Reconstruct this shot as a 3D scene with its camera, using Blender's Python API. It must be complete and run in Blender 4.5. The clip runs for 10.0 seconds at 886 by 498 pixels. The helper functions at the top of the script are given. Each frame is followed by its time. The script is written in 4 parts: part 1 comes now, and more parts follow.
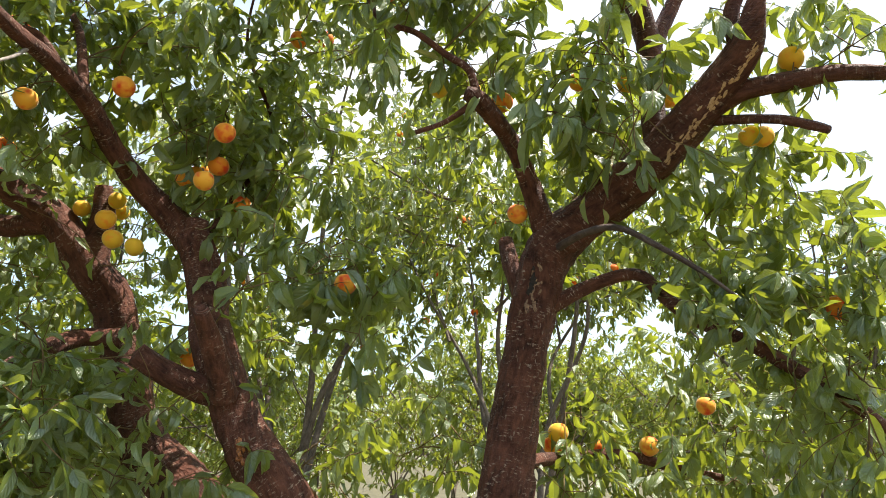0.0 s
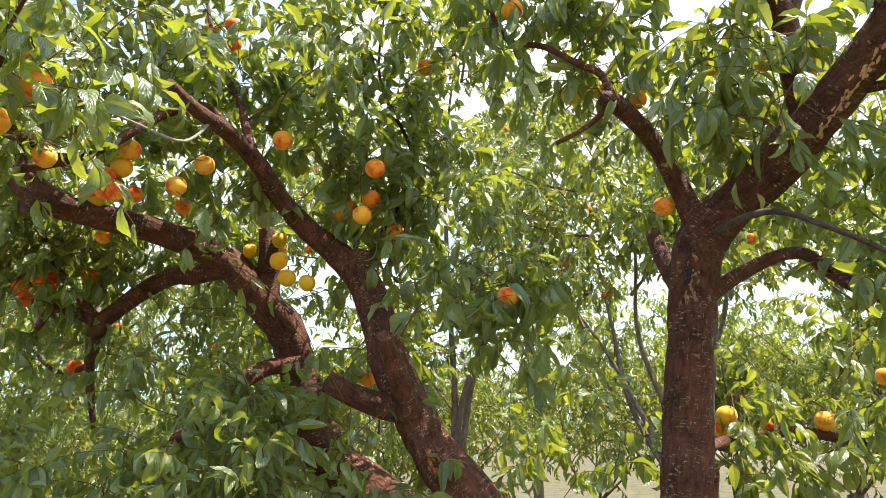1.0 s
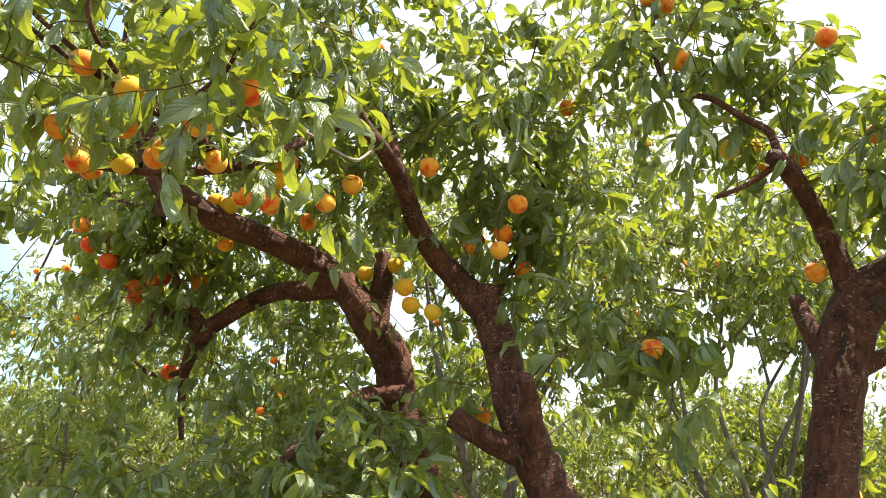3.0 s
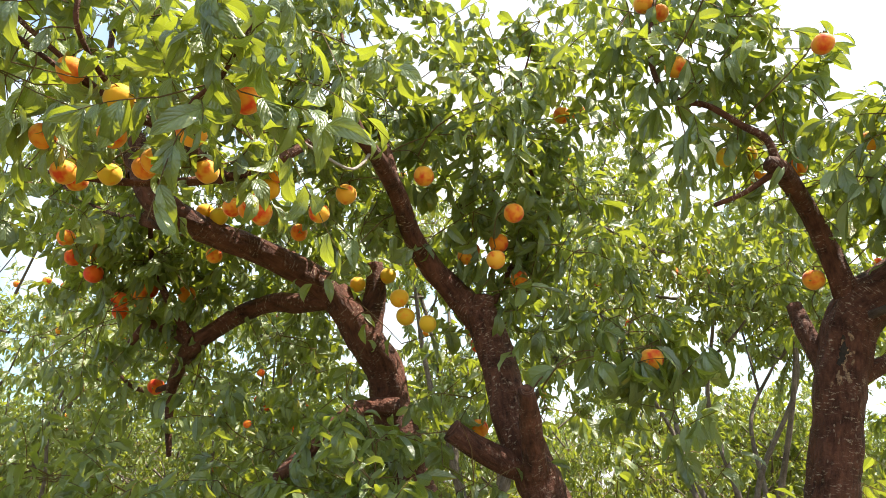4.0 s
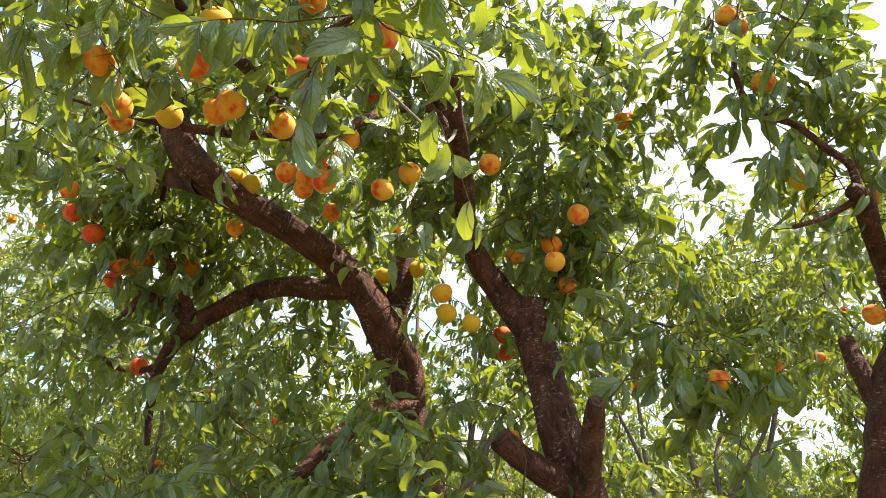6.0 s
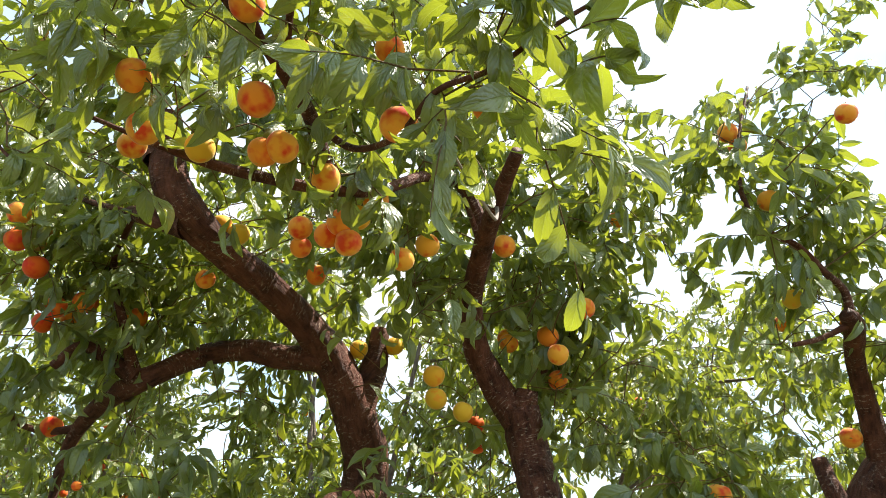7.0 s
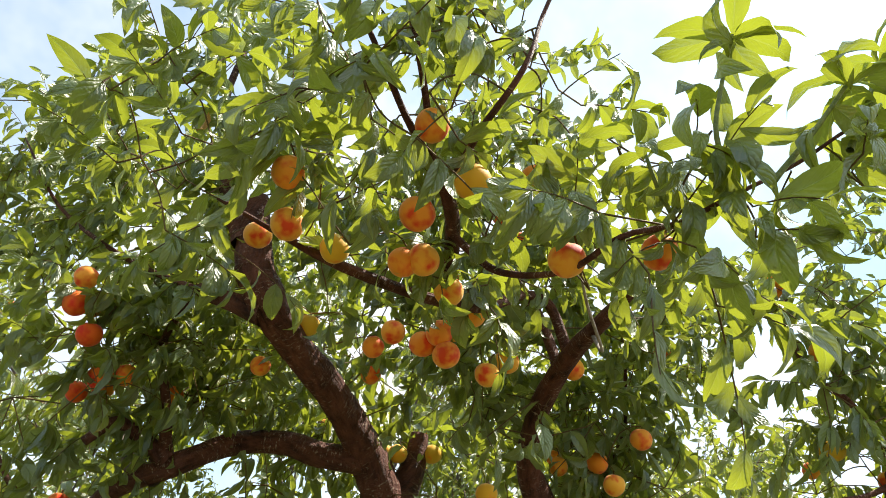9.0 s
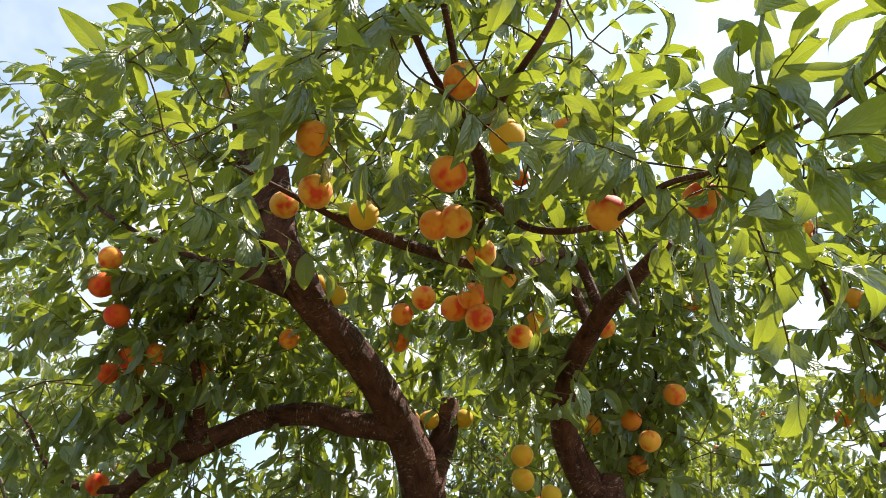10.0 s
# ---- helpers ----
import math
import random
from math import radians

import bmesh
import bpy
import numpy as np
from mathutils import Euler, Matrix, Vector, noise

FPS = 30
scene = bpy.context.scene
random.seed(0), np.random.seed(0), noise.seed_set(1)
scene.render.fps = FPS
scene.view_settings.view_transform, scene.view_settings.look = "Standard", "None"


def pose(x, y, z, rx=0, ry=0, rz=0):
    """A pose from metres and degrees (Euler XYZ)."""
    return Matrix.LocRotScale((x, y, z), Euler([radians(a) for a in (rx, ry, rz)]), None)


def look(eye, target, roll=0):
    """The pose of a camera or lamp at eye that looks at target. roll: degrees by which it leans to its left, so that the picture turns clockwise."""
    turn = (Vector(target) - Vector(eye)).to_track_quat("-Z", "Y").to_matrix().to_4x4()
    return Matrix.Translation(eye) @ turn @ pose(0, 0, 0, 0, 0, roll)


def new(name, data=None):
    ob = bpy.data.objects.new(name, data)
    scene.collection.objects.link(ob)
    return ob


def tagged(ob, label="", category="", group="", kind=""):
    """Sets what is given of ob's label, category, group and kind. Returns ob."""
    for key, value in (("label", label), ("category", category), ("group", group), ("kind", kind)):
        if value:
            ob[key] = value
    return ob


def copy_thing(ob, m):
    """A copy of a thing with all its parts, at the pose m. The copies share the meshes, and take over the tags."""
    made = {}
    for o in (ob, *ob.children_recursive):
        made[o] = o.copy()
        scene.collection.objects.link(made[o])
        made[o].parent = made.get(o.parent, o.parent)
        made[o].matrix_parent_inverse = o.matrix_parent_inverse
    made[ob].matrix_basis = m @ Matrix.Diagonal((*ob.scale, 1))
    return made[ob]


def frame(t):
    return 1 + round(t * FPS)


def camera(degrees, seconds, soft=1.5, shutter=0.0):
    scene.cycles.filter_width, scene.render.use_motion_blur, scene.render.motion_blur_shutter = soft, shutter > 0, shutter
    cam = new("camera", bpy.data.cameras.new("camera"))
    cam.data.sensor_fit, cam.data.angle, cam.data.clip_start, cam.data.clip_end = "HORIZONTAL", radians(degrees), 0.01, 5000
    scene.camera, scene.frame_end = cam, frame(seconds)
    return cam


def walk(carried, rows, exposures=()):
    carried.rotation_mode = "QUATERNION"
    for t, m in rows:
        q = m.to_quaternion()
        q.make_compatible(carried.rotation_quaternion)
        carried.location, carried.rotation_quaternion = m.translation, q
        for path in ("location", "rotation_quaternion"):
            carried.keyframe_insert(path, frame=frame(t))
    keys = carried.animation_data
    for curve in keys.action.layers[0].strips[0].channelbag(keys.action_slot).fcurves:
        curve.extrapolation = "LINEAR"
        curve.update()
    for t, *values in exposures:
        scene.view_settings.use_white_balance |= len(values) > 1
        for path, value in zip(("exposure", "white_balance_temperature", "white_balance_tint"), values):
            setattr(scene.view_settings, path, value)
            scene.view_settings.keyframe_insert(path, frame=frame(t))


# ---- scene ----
cam = camera(66.0, 10.0, soft=0.6)
PATH = [
    (0, (0.042, 0.013, 1.617), (0.044, 1.93, 2.185), 0.1),
    (0.5, (-0.086, -0.011, 1.648), (-0.27, 1.88, 2.273), -1.9),
    (1, (-0.12, -0.127, 1.683), (-0.42, 1.776, 2.221), -4.6),
    (1.5, (-0.234, -0.149, 1.711), (-0.525, 1.736, 2.312), -3.8),
    (2, (-0.349, -0.154, 1.722), (-0.657, 1.734, 2.304), -1.2),
    (2.5, (-0.457, -0.16, 1.716), (-0.784, 1.717, 2.322), 0.7),
    (2.7, (-0.494, -0.161, 1.714), (-0.861, 1.705, 2.332), 1.7),
    (3.8, (-0.563, -0.136, 1.729), (-0.893, 1.726, 2.382), 1.3),
    (4, (-0.576, -0.13, 1.733), (-0.894, 1.732, 2.392), 0.9),
    (4.5, (-0.624, -0.142, 1.733), (-0.999, 1.682, 2.462), -0.9),
    (5, (-0.73, -0.141, 1.716), (-1.061, 1.714, 2.388), 0.3),
    (5.2, (-0.761, -0.129, 1.703), (-1.113, 1.719, 2.384), 0.2),
    (6.3, (-1.171, 0.089, 1.699), (-1.155, 1.941, 2.453), 5.5),
    (6.5, (-1.282, 0.134, 1.696), (-1.172, 1.941, 2.546), 4.6),
    (7, (-1.398, 0.161, 1.727), (-1.225, 1.918, 2.665), 7.6),
    (7.5, (-1.491, 0.151, 1.724), (-1.386, 1.894, 2.701), 10.6),
    (8, (-1.633, 0.169, 1.735), (-1.454, 1.838, 2.823), 9.4),
    (8.5, (-1.718, 0.159, 1.754), (-1.487, 1.746, 2.949), 10.5),
    (9, (-1.801, 0.202, 1.735), (-1.552, 1.807, 2.902), 12.9),
    (9.5, (-1.856, 0.223, 1.726), (-1.666, 1.831, 2.899), 12.7),
    (10, (-1.842, 0.249, 1.728), (-1.591, 1.906, 2.82), 10.2),
]
EXPOSURES = [(0.0, 1.00, 6750, 12), (1.0, 1.19, 6850, 12), (2.5, 1.26, 7050, 12), (5.0, 1.16, 6950, 12), (7.0, 1.07, 6800, 11), (9.0, 0.86, 6750, 12), (10.0, 0.80, 6650, 12)]
walk(cam, [(t, look(eye, target, roll)) for t, eye, target, roll in PATH], EXPOSURES)

# ---- light ----
SUN_AZ, SUN_EL = 88.0, 66.0          # degrees right of straight ahead (+y), and above the horizon

world = bpy.data.worlds.new("sky")
scene.world = world
world.use_nodes = True
wn = world.node_tree.nodes
sky = wn.new("ShaderNodeTexSky")
sky.sky_type = "NISHITA"
sky.sun_disc = False
sky.sun_elevation = radians(SUN_EL)
sky.sun_rotation = radians(SUN_AZ)
sky.dust_density = 2.5
sky.ozone_density = 1.0
wn["Background"].inputs["Strength"].default_value = 0.13
coords = wn.new("ShaderNodeTexCoord")
drift = wn.new("ShaderNodeTexNoise")
drift.inputs["Scale"].default_value, drift.inputs["Detail"].default_value, drift.inputs["Roughness"].default_value = 1.6, 6.0, 0.6
veil = wn.new("ShaderNodeMapRange")
veil.inputs["From Min"].default_value, veil.inputs["From Max"].default_value = 0.38, 0.74
cloudy = wn.new("ShaderNodeMix")
cloudy.data_type = "RGBA"
cloudy.inputs[7].default_value = (6.3, 6.35, 6.4, 1)
wl = world.node_tree.links
wl.new(coords.outputs["Generated"], drift.inputs["Vector"])
wl.new(drift.outputs["Fac"], veil.inputs["Value"])
wl.new(veil.outputs[0], cloudy.inputs[0])
haze = wn.new("ShaderNodeMix")
haze.data_type, haze.blend_type = "RGBA", "MULTIPLY"
haze.inputs[0].default_value, haze.inputs[7].default_value = 1.0, (0.86, 1.22, 1.26, 1)
wl.new(sky.outputs["Color"], haze.inputs[6])
wl.new(haze.outputs[2], cloudy.inputs[6])
wl.new(cloudy.outputs[2], wn["Background"].inputs["Color"])

sun = new("sun", bpy.data.lights.new("sun", "SUN"))
sun.data.energy, sun.data.angle, sun.data.color = 5.0, radians(0.53), (1.0, 0.95, 0.87)
to_sun = Vector((math.sin(radians(SUN_AZ)) * math.cos(radians(SUN_EL)), math.cos(radians(SUN_AZ)) * math.cos(radians(SUN_EL)), math.sin(radians(SUN_EL))))
sun.matrix_world = look(tuple(to_sun * 30), (0, 0, 0))

# ---- materials ----


def material(name):
    mat = bpy.data.materials.new(name)
    mat.use_nodes = True
    return mat, mat.node_tree.nodes, mat.node_tree.links, mat.node_tree.nodes["Principled BSDF"]


def ramp(nodes, links, value, stops):
    node = nodes.new("ShaderNodeValToRGB")
    node.color_ramp.elements[0].position, node.color_ramp.elements[0].color = stops[0][0], (*stops[0][1], 1)
    node.color_ramp.elements[1].position, node.color_ramp.elements[1].color = stops[-1][0], (*stops[-1][1], 1)
    for at, colour in stops[1:-1]:
        node.color_ramp.elements.new(at).color = (*colour, 1)
    links.new(value, node.inputs["Fac"])
    return node.outputs["Color"]


def calc(nodes, links, kind, a, b=0.0, clamp=False):
    node = nodes.new("ShaderNodeMath")
    node.operation, node.use_clamp = kind, clamp
    for slot, value in zip(node.inputs, (a, b)):
        if isinstance(value, (int, float)):
            slot.default_value = value
        else:
            links.new(value, slot)
    return node.outputs[0]


def mix(nodes, links, fac, a, b, kind="MIX"):
    node = nodes.new("ShaderNodeMix")
    node.data_type, node.blend_type = "RGBA", kind
    for slot, value in zip((node.inputs[0], node.inputs[6], node.inputs[7]), (fac, a, b)):
        if isinstance(value, (int, float)):
            slot.default_value = value
        elif isinstance(value, tuple):
            slot.default_value = (*value, 1)
        else:
            links.new(value, slot)
    return node.outputs[2]


def noise_tex(nodes, links, vector, scale, detail=4.0, rough=0.55):
    node = nodes.new("ShaderNodeTexNoise")
    node.inputs["Scale"].default_value, node.inputs["Detail"].default_value, node.inputs["Roughness"].default_value = scale, detail, rough
    if vector:
        links.new(vector, node.inputs["Vector"])
    return node.outputs["Fac"]


def bump(nodes, links, height, strength, distance):
    node = nodes.new("ShaderNodeBump")
    node.inputs["Strength"].default_value, node.inputs["Distance"].default_value = strength, distance
    links.new(height, node.inputs["Height"])
    return node.outputs["Normal"]


def stretched(nodes, links, source, scale):
    node = nodes.new("ShaderNodeMapping")
    node.inputs["Scale"].default_value = scale
    links.new(source, node.inputs["Vector"])
    return node.outputs[0]


def leaf_material(name, dark, light, glow, through_share):
    """A glossy peach leaf: pale midrib and side veins, light that shines through it."""
    mat, n, l, bsdf = material(name)
    uv = n.new("ShaderNodeTexCoord")
    split = n.new("ShaderNodeSeparateXYZ")
    l.new(uv.outputs["UV"], split.inputs[0])
    off = calc(n, l, "ABSOLUTE", calc(n, l, "SUBTRACT", split.outputs[0], 0.5))
    rib = calc(n, l, "SUBTRACT", 1.0, calc(n, l, "MULTIPLY", off, 28.0), True)
    slant = calc(n, l, "SUBTRACT", calc(n, l, "MULTIPLY", split.outputs[1], 44.0), calc(n, l, "MULTIPLY", off, 30.0))
    wave = calc(n, l, "SINE", slant)
    vein = calc(n, l, "MULTIPLY", calc(n, l, "SUBTRACT", wave, 0.72, True), 2.4)
    geo, info = n.new("ShaderNodeNewGeometry"), n.new("ShaderNodeObjectInfo")
    chance = calc(n, l, "FRACT", calc(n, l, "ADD", geo.outputs["Random Per Island"], info.outputs["Random"]))
    patch = noise_tex(n, l, uv.outputs["Object"], 22.0, 3.0)
    tone = calc(n, l, "ADD", calc(n, l, "MULTIPLY", chance, 0.75), calc(n, l, "MULTIPLY", patch, 0.25))
    base = ramp(n, l, tone, [(0.1, dark), (0.62, light), (0.84, tuple(c * 1.3 for c in light)), (0.90, (0.30, 0.24, 0.035))])
    marks = calc(n, l, "ADD", calc(n, l, "MULTIPLY", rib, 0.55), calc(n, l, "MULTIPLY", vein, 0.07), True)
    colour = mix(n, l, marks, base, (0.20, 0.28, 0.09))
    l.new(colour, bsdf.inputs["Base Color"])
    l.new(calc(n, l, "ADD", calc(n, l, "MULTIPLY", patch, 0.20), 0.28), bsdf.inputs["Roughness"])
    bsdf.inputs["IOR"].default_value = 1.6
    bsdf.inputs["Specular IOR Level"].default_value = 0.9
    where = n.new("ShaderNodeCombineXYZ")
    l.new(calc(n, l, "MULTIPLY", split.outputs[0], 3.0), where.inputs[0])
    l.new(calc(n, l, "MULTIPLY", split.outputs[1], 8.0), where.inputs[1])
    l.new(calc(n, l, "MULTIPLY", chance, 90.0), where.inputs[2])
    crease = noise_tex(n, l, where.outputs[0], 1.0, 1.6)
    puff = calc(n, l, "MULTIPLY", calc(n, l, "ABSOLUTE", calc(n, l, "SINE", calc(n, l, "MULTIPLY", slant, 0.5))), calc(n, l, "MULTIPLY", crease, 0.5))
    height = calc(n, l, "ADD", calc(n, l, "MULTIPLY", crease, 1.1), puff)
    height = calc(n, l, "SUBTRACT", height, calc(n, l, "MULTIPLY", rib, 0.45))
    normal = bump(n, l, height, 0.75, 0.0045)
    l.new(normal, bsdf.inputs["Normal"])
    shine = n.new("ShaderNodeBsdfTranslucent")
    blade = mix(n, l, calc(n, l, "ADD", calc(n, l, "MULTIPLY", tone, 0.6), calc(n, l, "MULTIPLY", crease, 0.4)), glow, tuple(c * 1.3 for c in glow))
    l.new(mix(n, l, calc(n, l, "ADD", calc(n, l, "MULTIPLY", rib, 0.5), calc(n, l, "MULTIPLY", vein, 0.30), True), blade, (0.62, 0.68, 0.16)), shine.inputs["Color"])
    both = n.new("ShaderNodeMixShader")
    both.inputs[0].default_value = through_share
    l.new(bsdf.outputs[0], both.inputs[1])
    l.new(shine.outputs[0], both.inputs[2])
    l.new(both.outputs[0], n["Material Output"].inputs["Surface"])
    return mat


def bark_material(name, dark, light, fleck, fleck_level):
    """Reddish brown peach bark: shallow scales, short pale cross marks and grey weathering."""
    mat, n, l, bsdf = material(name)
    uv = n.new("ShaderNodeTexCoord")
    scales = noise_tex(n, l, stretched(n, l, uv.outputs["UV"], (1.0, 0.35, 1.0)), 55.0, 6.0, 0.65)
    broad = noise_tex(n, l, uv.outputs["UV"], 7.0, 3.0)
    cross = noise_tex(n, l, stretched(n, l, uv.outputs["UV"], (1.0, 2.4, 1.0)), 48.0, 4.0, 0.7)
    body = ramp(n, l, calc(n, l, "ADD", calc(n, l, "MULTIPLY", scales, 0.6), calc(n, l, "MULTIPLY", broad, 0.4)), [(0.36, dark), (0.52, tuple((a + b) / 2 for a, b in zip(dark, light))), (0.68, light)])
    zone = calc(n, l, "MULTIPLY", calc(n, l, "SUBTRACT", noise_tex(n, l, uv.outputs["UV"], 13.0, 2.0), 0.44, True), 6.0, True)
    flecks = calc(n, l, "MULTIPLY", calc(n, l, "MULTIPLY", calc(n, l, "SUBTRACT", cross, fleck_level, True), 9.0, True), zone)
    colour = mix(n, l, flecks, body, fleck)
    l.new(colour, bsdf.inputs["Base Color"])
    l.new(calc(n, l, "ADD", calc(n, l, "MULTIPLY", broad, 0.35), 0.42), bsdf.inputs["Roughness"])
    bsdf.inputs["Specular IOR Level"].default_value = 0.18
    l.new(bump(n, l, calc(n, l, "ADD", scales, calc(n, l, "MULTIPLY", cross, 0.6)), 1.0, 0.02), bsdf.inputs["Normal"])
    return mat


def peach_material(name, pale, ripe, blush, amount):
    """Downy peach skin: yellow to orange with a red cheek."""
    mat, n, l, bsdf = material(name)
    uv, info = n.new("ShaderNodeTexCoord"), n.new("ShaderNodeObjectInfo")
    shift = n.new("ShaderNodeVectorMath")
    shift.operation = "ADD"
    l.new(uv.outputs["Object"], shift.inputs[0])
    far = n.new("ShaderNodeVectorMath")
    far.operation = "SCALE"
    far.inputs["Scale"].default_value = 40.0
    l.new(info.outputs["Random"], far.inputs[0])
    l.new(far.outputs[0], shift.inputs[1])
    cheek = noise_tex(n, l, shift.outputs[0], 0.95, 2.0)
    speck = noise_tex(n, l, uv.outputs["Object"], 16.0, 4.0, 0.7)
    skin = mix(n, l, info.outputs["Random"], pale, ripe)
    level = calc(n, l, "ADD", calc(n, l, "MULTIPLY", calc(n, l, "SUBTRACT", cheek, 0.62 - amount * 0.25), 5.0), calc(n, l, "MULTIPLY", calc(n, l, "SUBTRACT", speck, 0.5), 0.5), True)
    l.new(mix(n, l, level, skin, blush), bsdf.inputs["Base Color"])
    bsdf.inputs["Roughness"].default_value = 0.62
    bsdf.inputs["Specular IOR Level"].default_value = 0.25
    bsdf.inputs["Sheen Weight"].default_value = 0.25
    bsdf.inputs["Sheen Roughness"].default_value = 0.4
    bsdf.inputs["Subsurface Weight"].default_value = 0.25
    bsdf.inputs["Subsurface Radius"].default_value = (0.02, 0.008, 0.003)
    bsdf.inputs["Subsurface Scale"].default_value = 0.6
    l.new(bump(n, l, speck, 0.25, 0.001), bsdf.inputs["Normal"])
    return mat


def plain_rough(name, a, b, scale, rough=0.85):
    mat, n, l, bsdf = material(name)
    uv = n.new("ShaderNodeTexCoord")
    grain = noise_tex(n, l, uv.outputs["Object"], scale, 6.0, 0.65)
    l.new(ramp(n, l, grain, [(0.35, a), (0.65, b)]), bsdf.inputs["Base Color"])
    bsdf.inputs["Roughness"].default_value = rough
    l.new(bump(n, l, grain, 0.8, 0.3 / scale), bsdf.inputs["Normal"])
    return mat


LEAF = leaf_material("peach_leaf", (0.040, 0.070, 0.022), (0.116, 0.156, 0.042), (0.50, 0.56, 0.035), 0.28)
LEAF_FAR = leaf_material("orchard_leaf", (0.042, 0.074, 0.025), (0.124, 0.164, 0.048), (0.52, 0.57, 0.04), 0.31)
BARK = bark_material("peach_bark", (0.036, 0.013, 0.009), (0.236, 0.092, 0.058), (0.50, 0.37, 0.28), 0.55)
BARK_GREY = bark_material("weathered_bark", (0.055, 0.034, 0.028), (0.19, 0.135, 0.11), (0.38, 0.32, 0.27), 0.62)
BARK_FAR = bark_material("grey_orchard_bark", (0.10, 0.075, 0.060), (0.30, 0.24, 0.20), (0.42, 0.37, 0.32), 0.62)
TWIG = bark_material("twig_bark", (0.13, 0.075, 0.03), (0.26, 0.17, 0.07), (0.26, 0.21, 0.14), 0.66)
TORN = plain_rough("torn_bark", (0.09, 0.045, 0.03), (0.34, 0.20, 0.11), 110.0, 0.8)
PEEL = plain_rough("bare_wood", (0.36, 0.19, 0.09), (0.62, 0.40, 0.22), 90.0, 0.7)
GUM = plain_rough("dried_gum", (0.12, 0.030, 0.010), (0.50, 0.18, 0.045), 120.0, 0.35)
PEACH = peach_material("peach_skin", (0.95, 0.46, 0.050), (0.93, 0.29, 0.026), (0.80, 0.075, 0.015), 0.60)
PEACH_RED = peach_material("ripe_peach_skin", (0.90, 0.22, 0.018), (0.88, 0.14, 0.015), (0.78, 0.045, 0.015), 0.7)
PEACH_PALE = peach_material("yellow_peach_skin", (0.72, 0.47, 0.035), (0.88, 0.43, 0.03), (0.88, 0.22, 0.02), 0.15)
SOIL = plain_rough("orchard_soil", (0.060, 0.054, 0.024), (0.14, 0.115, 0.055), 3.0, 0.95)
DRY = plain_rough("dry_leaf", (0.45, 0.22, 0.05), (0.70, 0.42, 0.12), 60.0, 0.7)
HOLE_SHADE = plain_rough("hole_shade", (0.010, 0.006, 0.004), (0.03, 0.018, 0.012), 80.0)
PALE_BARK = plain_rough("loose_bark", (0.12, 0.060, 0.040), (0.28, 0.18, 0.13), 70.0, 0.8)
STICK = plain_rough("bare_stick", (0.20, 0.16, 0.13), (0.42, 0.37, 0.32), 60.0, 0.8)
GREEN_STEM = plain_rough("green_shoot", (0.10, 0.15, 0.03), (0.26, 0.28, 0.08), 60.0, 0.5)

from mathutils.bvhtree import BVHTree

# ---- shapes ----


def part(name, mesh, mat, parent, label="", kind=""):
    """One mesh object under a thing."""
    ob = new(name, mesh)
    if mat and not mesh.materials:
        mesh.materials.append(mat)
    ob.parent = parent
    return tagged(ob, label=label, kind=kind)


def root(name, at, label, category, group=""):
    ob = new(name)
    ob.location = at
    ob.empty_display_size = 0.1
    return tagged(ob, label=label, category=category, group=group)


def mesh_from(name, verts, faces, uvs=None, smooth=True, across=0):
    """A mesh from arrays; uvs has one row for each vertex. across: the vertices in each row of a leaf, whose middle is a sharp midrib."""
    mesh = bpy.data.meshes.new(name)
    verts = np.asarray(verts, np.float32)
    if isinstance(faces, np.ndarray):
        flat, sizes = faces.ravel(), np.full(len(faces), faces.shape[1])
    else:
        flat, sizes = np.array([i for face in faces for i in face]), np.array([len(face) for face in faces])
    flat = flat.astype(np.int32)
    mesh.vertices.add(len(verts))
    mesh.vertices.foreach_set("co", verts.ravel())
    mesh.loops.add(len(flat))
    mesh.loops.foreach_set("vertex_index", flat)
    mesh.polygons.add(len(sizes))
    mesh.polygons.foreach_set("loop_start", np.r_[0, np.cumsum(sizes)[:-1]].astype(np.int32))
    if uvs is not None:
        mesh.uv_layers.new(name="uv").data.foreach_set("uv", np.asarray(uvs, np.float32)[flat].ravel())
    mesh.update(calc_edges=True)
    if smooth:
        mesh.polygons.foreach_set("use_smooth", np.ones(len(mesh.polygons), bool))
    if across:
        ends = np.empty(2 * len(mesh.edges), np.int32)
        mesh.edges.foreach_get("vertices", ends)
        crease = mesh.attributes.new("sharp_edge", "BOOLEAN", "EDGE")
        crease.data.foreach_set("value", (ends.reshape(-1, 2) % across == across // 2).all(1))
    mesh.update()
    return mesh


def spline(points, step):
    """Points along a smooth curve through the given rows (x, y, z, radius)."""
    p = np.array(points, float)
    p = np.vstack([2 * p[0] - p[1], p, 2 * p[-1] - p[-2]])
    out = []
    for a, b, c, d in zip(p, p[1:], p[2:], p[3:]):
        count = max(2, int(np.linalg.norm(c[:3] - b[:3]) / step))
        for s in np.arange(count) / count:
            out.append(0.5 * (2 * b + (c - a) * s + (2 * a - 5 * b + 4 * c - d) * s**2 + (3 * b - a - 3 * c + d) * s**3))
    out.append(p[-2])
    return np.array(out)


